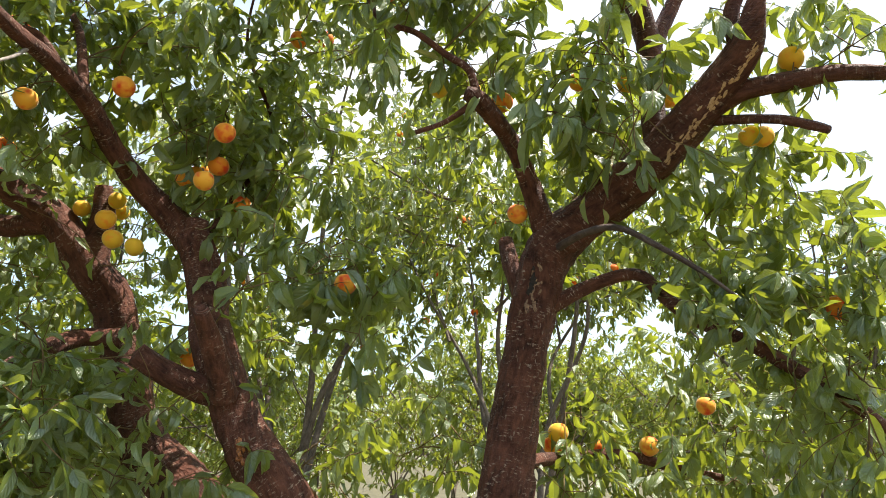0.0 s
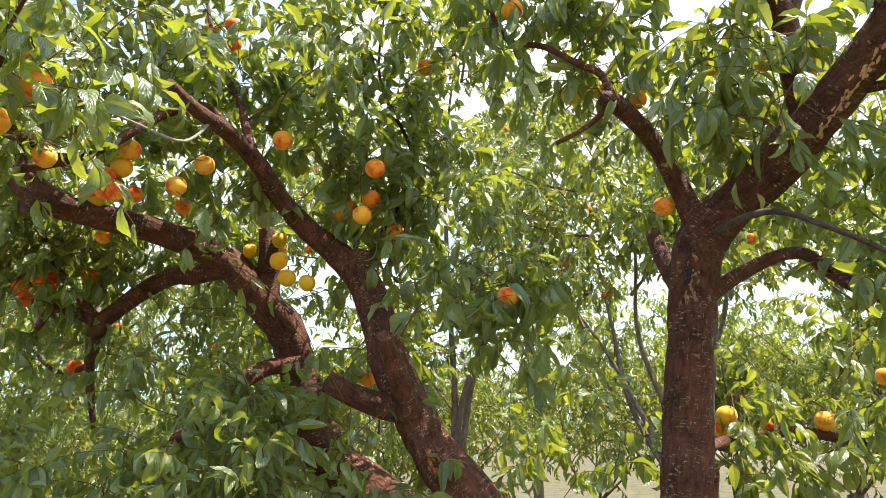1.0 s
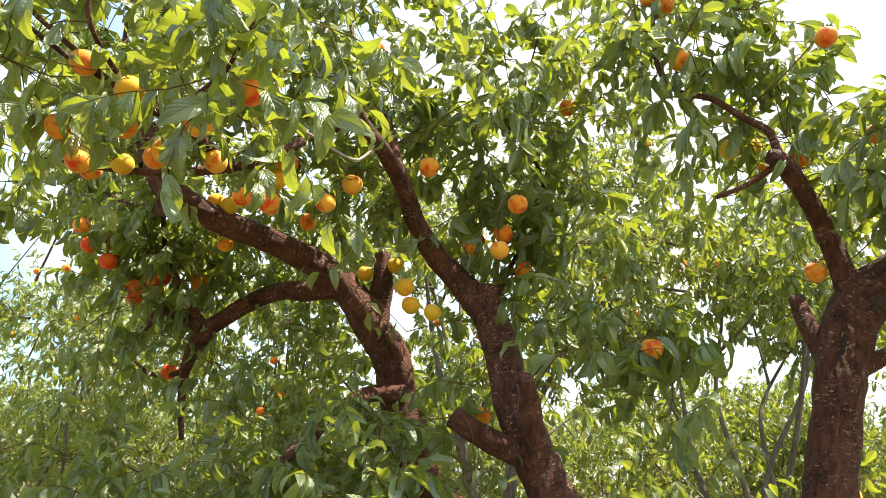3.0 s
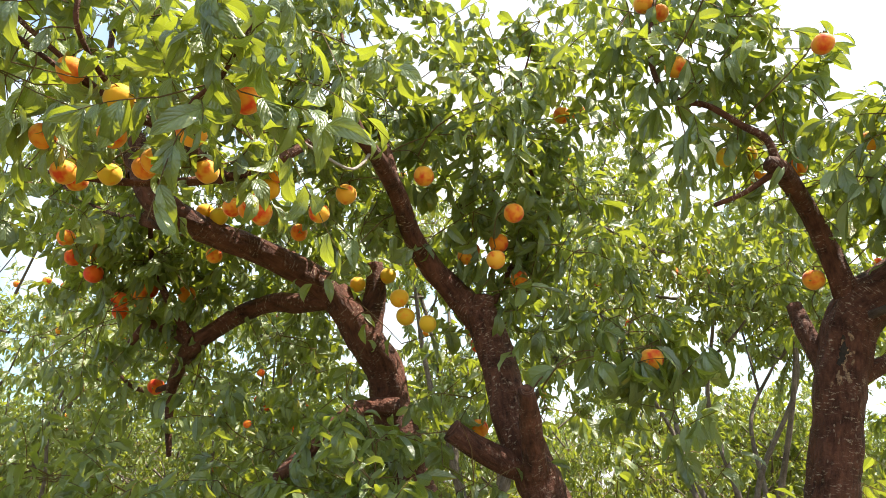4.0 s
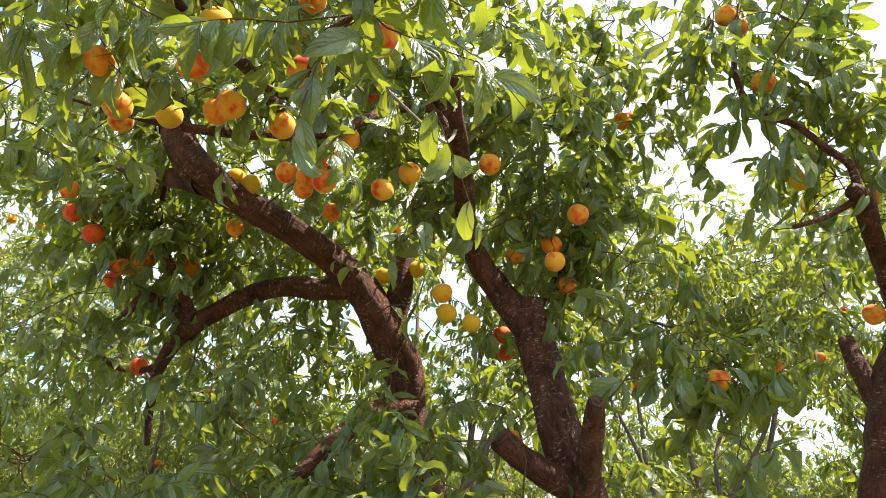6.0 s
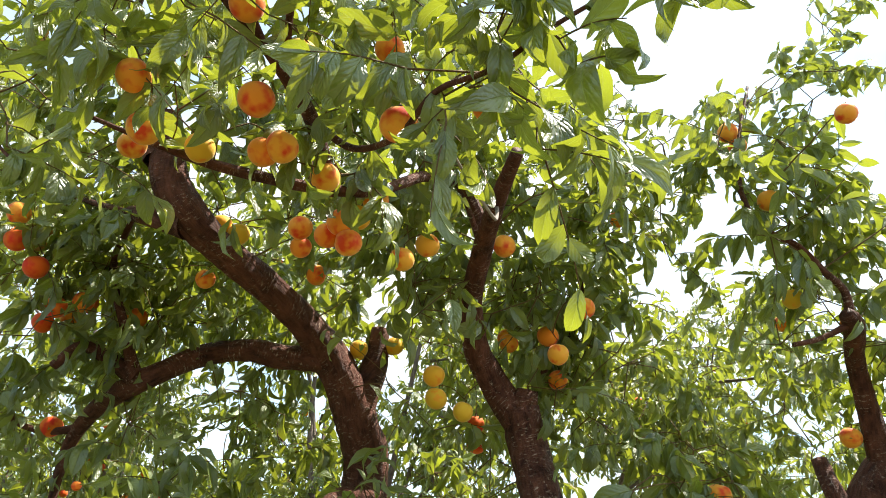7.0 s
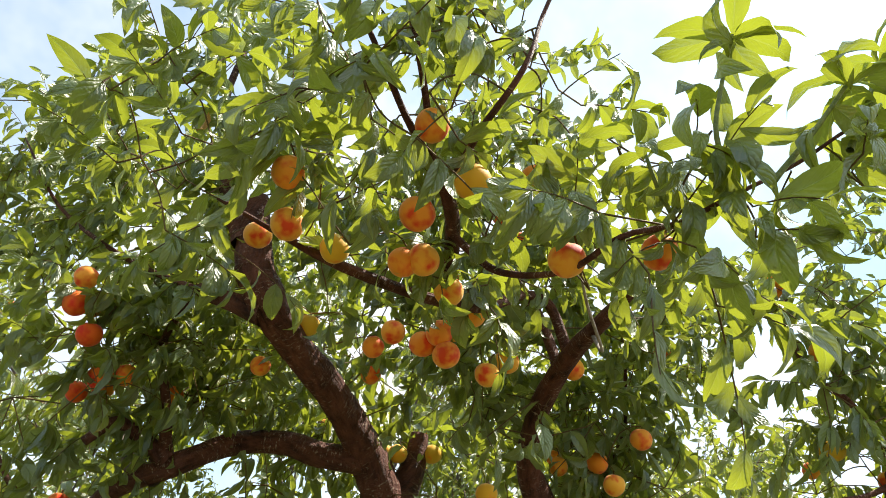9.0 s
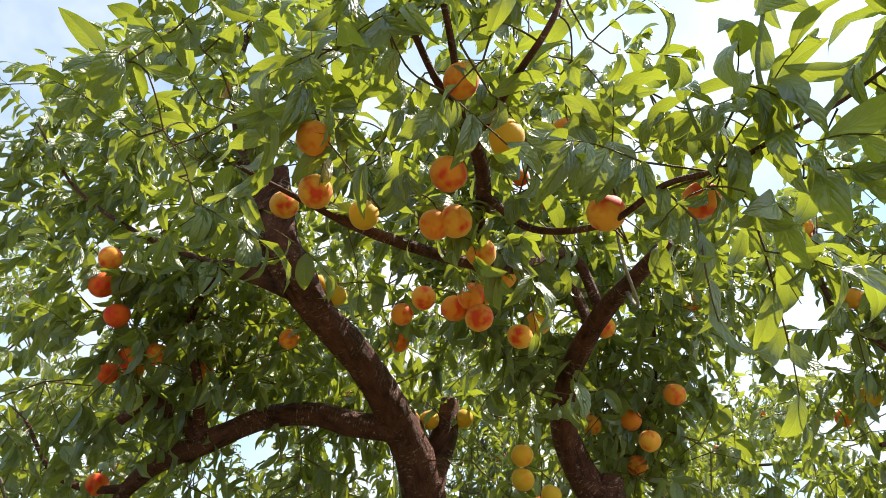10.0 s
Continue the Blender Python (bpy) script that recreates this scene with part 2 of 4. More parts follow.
def tube(path, sides, rough=0.0, flare=0.0, seed=0.0, cap=True):
    """Rings along a path of rows (x, y, z, radius), as verts, faces, uvs in metres."""
    path = np.asarray(path, float)
    xyz, rad = path[:, :3], np.maximum(path[:, 3], 0.0008).copy()
    along = np.r_[0, np.cumsum(np.linalg.norm(np.diff(xyz, axis=0), axis=1))]
    if flare:
        rad *= 1 + flare * np.exp(-along / (1.6 * rad[0]))
    way = np.gradient(xyz, axis=0)
    way /= np.linalg.norm(way, axis=1)[:, None] + 1e-9
    side = np.cross(way[0], (0.3, 0.2, 1.0) if abs(way[0][2]) < 0.9 else (1.0, 0.2, 0.1))
    verts, uvs = [], []
    angles = np.arange(sides + 1) / sides * 2 * math.pi
    for k in range(len(xyz)):
        side = side - way[k] * (side @ way[k])
        side /= np.linalg.norm(side)
        other = np.cross(way[k], side)
        for n, a in enumerate(angles):
            c, s = math.cos(a), math.sin(a)
            r = rad[k]
            if rough:
                q = Vector((c * 1.6 + seed, s * 1.6, along[k] * 7.0))
                r *= 1 + rough * noise.noise(q) + rough * 0.6 * noise.noise(q * 3.1 + Vector((5, 1, 2))) + rough * 0.35 * noise.noise(q * 8.3)
            verts.append(xyz[k] + r * (c * side + s * other))
            uvs.append((a * max(rad[k], 0.004) + seed, along[k] + seed))
    w = sides + 1
    faces = [(k * w + n, k * w + n + 1, (k + 1) * w + n + 1, (k + 1) * w + n) for k in range(len(xyz) - 1) for n in range(sides)]
    if cap:
        end = len(verts)
        verts.append(xyz[-1] + way[-1] * rad[-1] * 0.25)
        uvs.append(uvs[-1])
        faces += [((len(xyz) - 1) * w + n, (len(xyz) - 1) * w + n + 1, end) for n in range(sides)]
    return verts, faces, uvs


def thin_wood(paths, sides=4, points=6):
    """Many thin twigs, each a path of rows (x, y, z, radius), as verts, faces, uvs."""
    rows = []
    for path in paths:
        at = np.linspace(0, len(path) - 1, points)
        low = np.minimum(at.astype(int), len(path) - 2)
        rows.append(path[low] + (path[low + 1] - path[low]) * (at - low)[:, None])
    rows = np.array(rows)
    xyz, rad = rows[..., :3], rows[..., 3:]
    way = np.gradient(xyz, axis=1)
    way /= np.linalg.norm(way, axis=2, keepdims=True) + 1e-9
    side = np.cross(way, np.array([0.37, 0.61, 0.70]))
    side /= np.linalg.norm(side, axis=2, keepdims=True) + 1e-9
    other = np.cross(way, side)
    a = np.arange(sides) / sides * 2 * math.pi
    ring = xyz[:, :, None] + rad[:, :, None] * (np.cos(a)[:, None] * side[:, :, None] + np.sin(a)[:, None] * other[:, :, None])
    run = np.broadcast_to(np.arange(points)[None, :, None] * 0.04 + np.arange(len(rows))[:, None, None] * 0.13, ring.shape[:3])
    round_ = np.broadcast_to(a * 0.003, ring.shape[:3])
    start = (np.arange(len(rows)) * points * sides)[:, None, None] + (np.arange(points - 1) * sides)[None, :, None]
    here, there = np.arange(sides), (np.arange(sides) + 1) % sides
    faces = np.stack([start + here, start + there, start + there + sides, start + here + sides], -1).reshape(-1, 4)
    return ring.reshape(-1, 3), faces, np.stack([round_, run], -1).reshape(-1, 2)


def limb(tree, name, rows, mat=None, sides=18, rough=0.12, flare=0.25, label="", step=0.02):
    """A branch of a tree, from rows of x, y, z, radius in the world."""
    path = spline(rows, step)
    v, f, u = tube(path, sides, rough, flare, seed=len(tree["limbs"]) * 1.7)
    v = np.array(v) - np.array(tree["root"].location)
    ob = part(name, mesh_from(name, v, f, u), mat or BARK, tree["root"], label)
    tree["limbs"].append(path)
    return ob


# ---- leaves ----
LEAF_FORMS = {}


def leaf_forms(sections, count=12):
    """Unit leaves, length 1 along y, face up along z: verts, faces, uvs of several bends, folds and ruffled margins."""
    rng = np.random.default_rng(11 + sections)
    across = 5 if sections > 7 else 3
    rows = (-1, -0.55, 0, 0.55, 1) if across == 5 else (-1, 0, 1)
    forms = []
    for k in range(count):
        fold, curl, twist, sway = rng.uniform(0.15, 0.90), rng.uniform(0.1, 2.3), rng.uniform(-0.9, 0.9), rng.uniform(-0.16, 0.16)
        wave, phase, lag = rng.uniform(0.012, 0.040), rng.uniform(0, 6), rng.uniform(0, 2)
        wide = rng.uniform(0.175, 0.215)
        verts, uvs = [], []
        spot, turn = np.zeros(2), 0.0
        for i in range(sections + 1):
            s = i / sections
            half = 0.002 if i == sections else (0.010 if i == 0 else wide * (math.sin(math.pi * min(1, (s * 0.985) ** 0.82)) ** 0.95))
            if i:
                turn = -curl * s**1.4
                spot = spot + np.array([math.cos(turn), math.sin(turn)]) / sections
            for e in rows:
                ripple = wave * math.sin(phase + 15 * s + (lag if e > 0 else 0.0)) * e * e * (1 if 0 < i < sections else 0)
                droop = (fold - 0.55 * fold * abs(e) ** 2) if across == 5 else fold
                x, lift = e * half * math.cos(fold), abs(e) * half * math.sin(droop) + ripple
                a = twist * s
                verts.append((x * math.cos(a) - lift * math.sin(a) + sway * s * s, spot[0] - lift * math.sin(turn), spot[1] + lift * math.cos(turn) * math.cos(a) + x * math.sin(a)))
                uvs.append((0.5 + 0.5 * e, s))
        faces = []
        for i in range(sections):
            for j in range(across - 1):
                a = across * i + j
                faces.append((a, a + 1, a + 1 + across, a + across))
        forms.append((np.array(verts), np.array(faces), np.array(uvs)))
    return forms


def leaf_axes(way, rng, roll=0.65):
    """Side and normal for leaves that point along way and face mostly up."""
    up = np.tile((0.0, 0.0, 1.0), (len(way), 1)) + rng.normal(0, 0.28, way.shape)
    side = np.cross(way, up)
    side /= np.linalg.norm(side, axis=1)[:, None] + 1e-9
    face = np.cross(side, way)
    a = rng.normal(0, roll, len(way))[:, None]
    return side * np.cos(a) + face * np.sin(a), face * np.cos(a) - side * np.sin(a)


def leaf_mass(name, place, way, size, rng, sections, mat, parent):
    """All given leaves in one mesh."""
    forms = LEAF_FORMS.setdefault(sections, leaf_forms(sections))
    side, face = leaf_axes(way, rng)
    pick = rng.integers(0, len(forms), len(place))
    width = rng.uniform(0.85, 1.2, len(place))
    verts, faces, uvs, start = [], [], [], 0
    for k, (v, f, u) in enumerate(forms):
        m = np.flatnonzero(pick == k)
        if not len(m):
            continue
        local = v[None] * np.stack([size[m] * width[m], size[m], size[m]], 1)[:, None, :]
        spot = place[m][:, None] + local[..., :1] * side[m][:, None] + local[..., 1:2] * way[m][:, None] + local[..., 2:] * face[m][:, None]
        verts.append(spot.reshape(-1, 3))
        uvs.append(np.tile(u, (len(m), 1)))
        faces.append((f[None] + (start + np.arange(len(m)) * len(v))[:, None, None]).reshape(-1, 4))
        start += len(m) * len(v)
    verts = np.concatenate(verts) - np.array(parent.location)
    mesh = mesh_from(name, verts, np.concatenate(faces), np.concatenate(uvs), across=5 if sections > 7 else 3)
    return part(name, mesh, mat, parent, kind="stuff")


def single_leaves(place, way, size, rng, mat, parent, roll=0.8):
    """Each given leaf as an object of its own, on a few shared meshes."""
    forms = LEAF_FORMS.setdefault(8, leaf_forms(8))
    key = "single"
    if key not in LEAF_FORMS:
        LEAF_FORMS[key] = [mesh_from("leaf", v, f, u, across=5) for v, f, u in forms]
        for mesh in LEAF_FORMS[key]:
            mesh.materials.append(mat)
    side, face = leaf_axes(way, rng, roll)
    base = Vector(parent.location)
    for p, w, s, x, z in zip(place, way, size, side, face):
        ob = new("leaf", LEAF_FORMS[key][rng.integers(0, len(forms))])
        ob.parent = parent
        turn = Matrix((Vector(x), Vector(w), Vector(z))).transposed().to_4x4()
        ob.matrix_basis = Matrix.Translation(Vector(p) - base) @ turn @ Matrix.Diagonal((s * rng.uniform(0.85, 1.2), s, s, 1))


def shoots_from(starts, ways, lengths, sags, counts, size, rng, hang=0.0):
    """Leafy shoots, all at once: their paths, and the place, direction and size of each leaf."""
    n, steps = len(starts), 6
    way = ways / np.linalg.norm(ways, axis=1)[:, None]
    paths = [np.array(starts, float)]
    for k in range(steps):
        way = way + rng.normal(0, 0.07, (n, 3))
        way[:, 2] -= sags / steps
        way /= np.linalg.norm(way, axis=1)[:, None]
        paths.append(paths[-1] + way * (lengths / steps)[:, None])
    paths = np.stack(paths, 1)
    side = np.cross(way, rng.normal(0, 1, (n, 3)))
    side /= np.linalg.norm(side, axis=1)[:, None]
    other = np.cross(way, side)
    place, point, sizes = [], [], []
    for k in range(int(counts.max())):
        m = np.flatnonzero(counts > k)
        s = (k + 0.6) / counts[m]
        i = np.minimum((s * steps).astype(int), steps - 1)
        spot = paths[m, i] + (paths[m, i + 1] - paths[m, i]) * (s * steps - i)[:, None]
        a = k * 2.4 + rng.normal(0, 0.3, len(m))
        out = np.cos(a)[:, None] * side[m] + np.sin(a)[:, None] * other[m]
        w = out * rng.uniform(0.6, 1.0, len(m))[:, None] + way[m] * (0.35 + 0.6 * s)[:, None]
        w[:, 2] -= (rng.uniform(0.0, 1.3, len(m)) + hang) * (1.15 - 0.6 * s)
        place.append(spot)
        point.append(w / np.linalg.norm(w, axis=1)[:, None])
        sizes.append(size * rng.uniform(0.66, 1.15, len(m)) * np.where(s > 0.93, 0.65, 1.0))
    return paths, np.concatenate(place), np.concatenate(point), np.concatenate(sizes)


def grow(tree, goals, seed, carry=0.004):
    """Twigs from the limbs to the goals, each from the nearest wood. Returns their paths."""
    rng = np.random.default_rng(seed)
    wood = np.concatenate([path[len(path) // 6 :, :3] for path in tree["limbs"]])
    goals, twigs = [np.array(g, float) for g in goals], []
    near = [np.linalg.norm(wood - g, axis=1) for g in goals]
    best = [(d.min(), wood[d.argmin()]) for d in near]
    left = set(range(len(goals)))
    while left:
        k = min(left, key=lambda j: best[j][0])
        left.discard(k)
        far, start = best[k]
        goal = goals[k]
        if far < 0.01:
            continue
        bend = rng.normal(0, 0.10, 3) * far + np.array([0, 0, 0.10 * far])
        s = np.linspace(0, 1, max(5, int(far / 0.04)))[:, None]
        path = start + (goal - start) * s + bend * np.sin(math.pi * s)
        path = path + rng.normal(0, 0.0015, path.shape) * np.sin(math.pi * s)
        thick = min(carry, 0.0016 + 0.005 * far)
        twigs.append(np.c_[path, thick + (0.0016 - thick) * s[:, 0]])
        for j in left:
            d = np.linalg.norm(path - goals[j], axis=1)
            if d.min() < best[j][0]:
                best[j] = (d.min(), path[d.argmin()])
    return twigs


def hiding_leaves(spots, wood, rng, chance):
    """Which leaves, by chance, to drop for hiding boughs or fruit from the camera."""
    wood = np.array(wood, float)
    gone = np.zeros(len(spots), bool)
    # places along the camera's path
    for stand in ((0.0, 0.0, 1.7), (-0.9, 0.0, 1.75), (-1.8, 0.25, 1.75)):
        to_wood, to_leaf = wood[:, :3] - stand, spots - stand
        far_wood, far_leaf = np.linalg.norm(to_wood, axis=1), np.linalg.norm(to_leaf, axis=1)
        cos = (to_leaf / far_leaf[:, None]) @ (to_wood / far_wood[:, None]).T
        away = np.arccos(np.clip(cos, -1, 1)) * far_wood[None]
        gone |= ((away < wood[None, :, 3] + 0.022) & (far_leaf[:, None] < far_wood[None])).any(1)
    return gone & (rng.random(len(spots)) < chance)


def foliate(tree, clumps, seed, shoots, leaves, size, sections, mat, singles=None, tips=(), spread=0.09, length=(0.14, 0.30), kept_in_view=(), chance=0.82, hang=0.30, name="foliage"):
    """Twigs and leafy shoots round the middle of each clump. singles: which leaves are objects of their own."""
    rng = np.random.default_rng(seed)
    twigs = grow(tree, list(clumps) + list(tips), seed)
    hearts = np.repeat(np.array(clumps, float), rng.poisson(shoots - 1, len(clumps)) + 1, axis=0)
    n = len(hearts)
    starts = hearts + rng.normal(0, spread * 0.6, (n, 3))
    ways = rng.normal(0, 0.6, (n, 3)) + np.array([0, -0.1, 0.35]) + (starts - hearts) * 0.8 / spread
    counts = np.maximum(5, rng.normal(leaves, 2, n).astype(int))
    paths, place, point, sizes = shoots_from(starts, ways, rng.uniform(*length, n), rng.uniform(0.1, 1.0, n), counts, size, rng, hang)
    thin = [np.c_[np.vstack([h, p]), np.linspace(0.0021, 0.0009, len(p) + 1)] for h, p in zip(hearts, paths)]
    more = []
    for path in twigs:
        for i in range(len(path) // 3, len(path), 2):
            if rng.random() < 0.55:
                w = rng.normal(0, 1, 3) + np.array([0, 0, -0.5])
                more.append((path[i, :3], w / np.linalg.norm(w), size * rng.uniform(0.7, 1.05)))
    if more:
        place = np.vstack([place, [m[0] for m in more]])
        point = np.vstack([point, [m[1] for m in more]])
        sizes = np.r_[sizes, [m[2] for m in more]]
    # thin out leaves that cover these as the camera sees them
    if len(kept_in_view):
        keep = ~hiding_leaves(place + point * sizes[:, None] * 0.5, kept_in_view, rng, chance)
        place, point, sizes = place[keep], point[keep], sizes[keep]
    v, f, u = thin_wood(twigs + thin, 4, 7)
    part("fine_wood", mesh_from("fine_wood", v - np.array(tree["root"].location), f, u), TWIG, tree["root"], kind="stuff")
    own = np.zeros(len(place), bool)
    if singles is not None:
        own[np.flatnonzero(singles(place))[:280]] = True
        single_leaves(place[own], point[own], sizes[own], rng, mat, tree["root"])
    leaf_mass(name, place[~own], point[~own], sizes[~own], rng, sections, mat, tree["root"])


def rosette(tree, rows, count, size, seed, mat):
    """An upright young shoot: a bare green stem with single leaves low down and a whorl of leaves at its tip."""
    rng = np.random.default_rng(seed)
    limb(tree, "shoot", rows, mat, sides=8)
    tip, low = np.array(rows[-1][:3]), np.array(rows[len(rows) // 2][:3])
    place, way, sizes = [], [], []
    for k in range(count):
        a, rise = k * 2 * math.pi / count + rng.normal(0, 0.2), rng.uniform(0.05, 0.75)
        place.append(tip + np.array([0, 0, -0.012 * (k % 3)]))
        way.append((math.cos(a), math.sin(a), rise))
        sizes.append(size * rng.uniform(0.7, 1.1))
    for k in range(3):
        a = rng.uniform(0, 2 * math.pi)
        place.append(low + (tip - low) * 0.25 * k)
        way.append((math.cos(a), math.sin(a), rng.uniform(-0.9, 0.2)))
        sizes.append(size * rng.uniform(0.6, 1.0))
    way = np.array(way)
    single_leaves(np.array(place), way / np.linalg.norm(way, axis=1)[:, None], np.array(sizes), rng, LEAF, tree["root"], 0.35)

# ---- ground ----
def ground():
    bm = bmesh.new()
    bmesh.ops.create_grid(bm, x_segments=80, y_segments=80, size=1.0)
    for v in bm.verts:
        q = v.co.copy()
        v.co.x, v.co.y = math.copysign(abs(q.x) ** 3, q.x) * 1500, math.copysign(abs(q.y) ** 3, q.y) * 1500
        v.co.z = 0.03 * noise.noise(Vector((v.co.x * 0.7, v.co.y * 0.7, 0)))
    mesh = bpy.data.meshes.new("ground")
    bm.to_mesh(mesh)
    bm.free()
    mesh.materials.append(SOIL)
    tagged(new("ground", mesh), "weedy brown orchard soil under the trees", "ground", kind="structure")


ground()

# ---- the two near trees ----
A_TOP = [
    (-1.67, 2.20, 3.76), (-1.35, 2.20, 3.71), (-1.02, 2.00, 3.46), (-0.80, 2.00, 3.42), (-0.59, 2.10, 3.44), (-0.39, 2.20, 3.45), (-1.59, 2.30, 3.49),
    (-1.28, 2.30, 3.44), (-0.97, 2.10, 3.29), (-0.75, 2.10, 3.25), (-0.54, 2.20, 3.29), (-0.31, 2.30, 3.30), (-0.19, 2.30, 3.27), (-1.11, 2.20, 3.11),
    (-0.90, 2.20, 3.08), (-0.71, 2.30, 3.09), (-0.49, 2.40, 3.14), (-0.31, 2.40, 3.14), (-0.99, 2.40, 2.91), (-0.80, 2.40, 2.87), (-0.60, 2.40, 2.87),
    (-0.66, 2.40, 2.63), (-0.50, 2.30, 2.56),
]
A_RIGHT = [
    (-0.60, 2.40, 2.38), (-0.43, 2.30, 2.32), (-0.33, 2.20, 2.27), (-0.39, 2.20, 2.11), (-0.23, 2.20, 2.08), (-0.11, 2.20, 2.08), (-0.22, 2.15, 1.97),
    (-1.47, 2.40, 2.68), (-1.37, 2.40, 2.93), (-1.30, 2.40, 2.38), (-0.75, 2.45, 2.64), (-0.96, 2.50, 2.77), (-1.52, 2.20, 2.76), (-1.18, 2.30, 2.74),
]
A_LEFT = [
    (-2.67, 2.40, 2.79), (-2.44, 2.40, 2.41), (-2.35, 2.50, 2.63), (-2.12, 2.60, 2.59), (-2.16, 2.70, 2.18), (-1.96, 2.60, 1.99), (-1.83, 2.80, 2.38),
    (-1.66, 2.80, 2.24), (-1.24, 2.20, 1.87), (-1.76, 2.70, 1.86), (-2.17, 2.50, 2.78), (-2.50, 2.40, 2.61),
]
A_FRONT = [
    (-2.03, 1.15, 2.93), (-1.81, 1.10, 2.82), (-1.66, 1.10, 2.90), (-1.50, 1.10, 2.87), (-1.34, 1.15, 2.83), (-1.22, 1.20, 2.74), (-1.19, 1.40, 2.93),
    (-2.05, 1.30, 2.79), (-1.56, 1.20, 2.62), (-1.38, 1.20, 2.55), (-2.14, 1.35, 2.64), (-2.07, 1.50, 2.57), (-1.31, 1.30, 2.55), (-2.19, 1.40, 2.50),
    (-1.81, 1.40, 2.54),
]
A_NEAR = [
    (-2.35, 1.30, 2.65), (-2.23, 1.30, 2.73), (-2.27, 1.40, 2.59), (-2.20, 1.50, 2.64), (-2.12, 1.50, 2.74), 
    (-1.97, 1.60, 2.92), (-1.94, 1.20, 2.82), (-1.82, 1.20, 2.83), (-1.69, 1.00, 2.79), (-1.51, 1.30, 2.94), (-1.37, 1.40, 2.81),
    (-1.34, 1.10, 2.53), (-1.26, 1.05, 2.56), (-1.17, 1.10, 2.53), (-1.84, 1.60, 2.92), (-1.89, 1.60, 2.67), (-2.06, 1.60, 2.63), (-1.72, 1.20, 2.79),
]
A_STEMS = [
    (-1.85, 1.00, 2.73), (-1.88, 1.05, 2.66), (-1.76, 1.00, 2.62), (-1.71, 1.00, 2.70), (-1.67, 1.00, 2.84), (-1.58, 1.05, 2.84), (-1.80, 1.10, 2.62),
    (-1.96, 1.10, 2.80), (-1.73, 0.95, 2.81), (-1.53, 1.10, 2.79), (-1.97, 1.20, 2.74), (-2.04, 1.30, 2.70),
]
A_SHOOT = [
    (-1.21, 0.95, 2.60), (-1.09, 0.95, 2.69), (-1.00, 0.92, 2.70), (-0.93, 0.95, 2.72),
    (-1.27, 1.02, 2.63), (-1.14, 1.00, 2.55), (-1.25, 0.95, 2.72),
]
A_BACK = [
    (-2.93, 2.90, 2.87), (-2.46, 2.30, 2.86), (-2.23, 2.40, 2.66), (-2.20, 2.40, 2.95), (-1.71, 2.10, 2.77), (-1.28, 2.20, 2.67), (-1.38, 2.40, 2.90),
    (-0.67, 2.30, 2.99), (-0.47, 2.30, 3.31), (-0.65, 2.40, 2.76), (-0.47, 2.40, 2.86), (-0.93, 2.30, 2.75), (-1.16, 2.70, 2.66), (-1.81, 2.60, 2.85),
    (-0.77, 1.90, 2.99), (-2.39, 2.00, 3.58), (-2.37, 2.10, 3.85), (-2.19, 2.00, 3.43), (-1.31, 1.90, 3.41), (-1.18, 1.90, 3.62), (-3.29, 2.90, 3.56),
    (-2.94, 2.90, 3.15),
]
A_LOW = [
    (-0.32, 2.30, 2.34), (-0.39, 2.30, 2.21), (-0.50, 2.40, 2.30), (-0.54, 2.30, 2.59), (-0.17, 2.60, 1.61), (-0.04, 2.60, 1.63), (-0.47, 2.90, 1.64),
    (-1.14, 2.00, 1.86), (-1.19, 2.20, 1.68), (-1.34, 2.20, 2.03), (-1.14, 2.30, 2.23), (-1.01, 2.20, 2.61), (-0.86, 2.20, 2.70), (-0.87, 2.00, 2.91),
    (-1.25, 2.00, 2.50), (-0.86, 2.20, 1.75), (-0.72, 2.40, 2.46), (-0.85, 2.30, 2.42), (-0.69, 2.70, 2.22), (-0.63, 2.70, 2.04), (-1.00, 2.30, 1.54),
    (-1.21, 2.10, 1.55),
]
B_MID = [
    (0.40, 2.00, 2.67), (0.51, 2.00, 2.61), (0.57, 1.90, 2.54), (0.21, 2.10, 2.85), (0.37, 2.10, 2.96), (0.54, 1.90, 2.87), (0.61, 1.90, 2.81),
    (0.31, 2.10, 3.07), (0.92, 2.30, 2.87), (1.09, 1.80, 2.83), (1.13, 1.75, 2.68), (1.20, 1.70, 2.72), (0.98, 1.80, 2.89), (1.17, 1.85, 2.63),
    (-0.08, 1.95, 3.01), (-0.15, 1.95, 2.95), (0.62, 1.90, 2.98), (0.44, 2.00, 2.81), (0.55, 2.00, 2.71), (0.32, 2.05, 2.69), (0.63, 1.85, 2.59),
    (0.19, 2.10, 3.03),
]
B_RIGHT = [
    (0.92, 2.40, 2.55), (0.98, 2.30, 2.42), (1.09, 2.20, 2.56), (1.11, 2.20, 2.41), (1.27, 2.20, 2.43), (1.25, 2.10, 2.26), (1.32, 2.00, 2.19),
    (0.96, 2.20, 2.25), (1.03, 2.10, 2.13), (1.14, 2.10, 2.13), (0.95, 2.00, 1.98), (1.06, 2.00, 1.93), (1.21, 2.00, 2.00), (1.26, 1.95, 1.89),
    (1.16, 1.90, 1.84), (0.87, 2.10, 2.06), (1.13, 1.80, 1.70), (0.84, 2.50, 2.49), (0.86, 2.40, 2.29), (1.21, 2.10, 1.68),
]
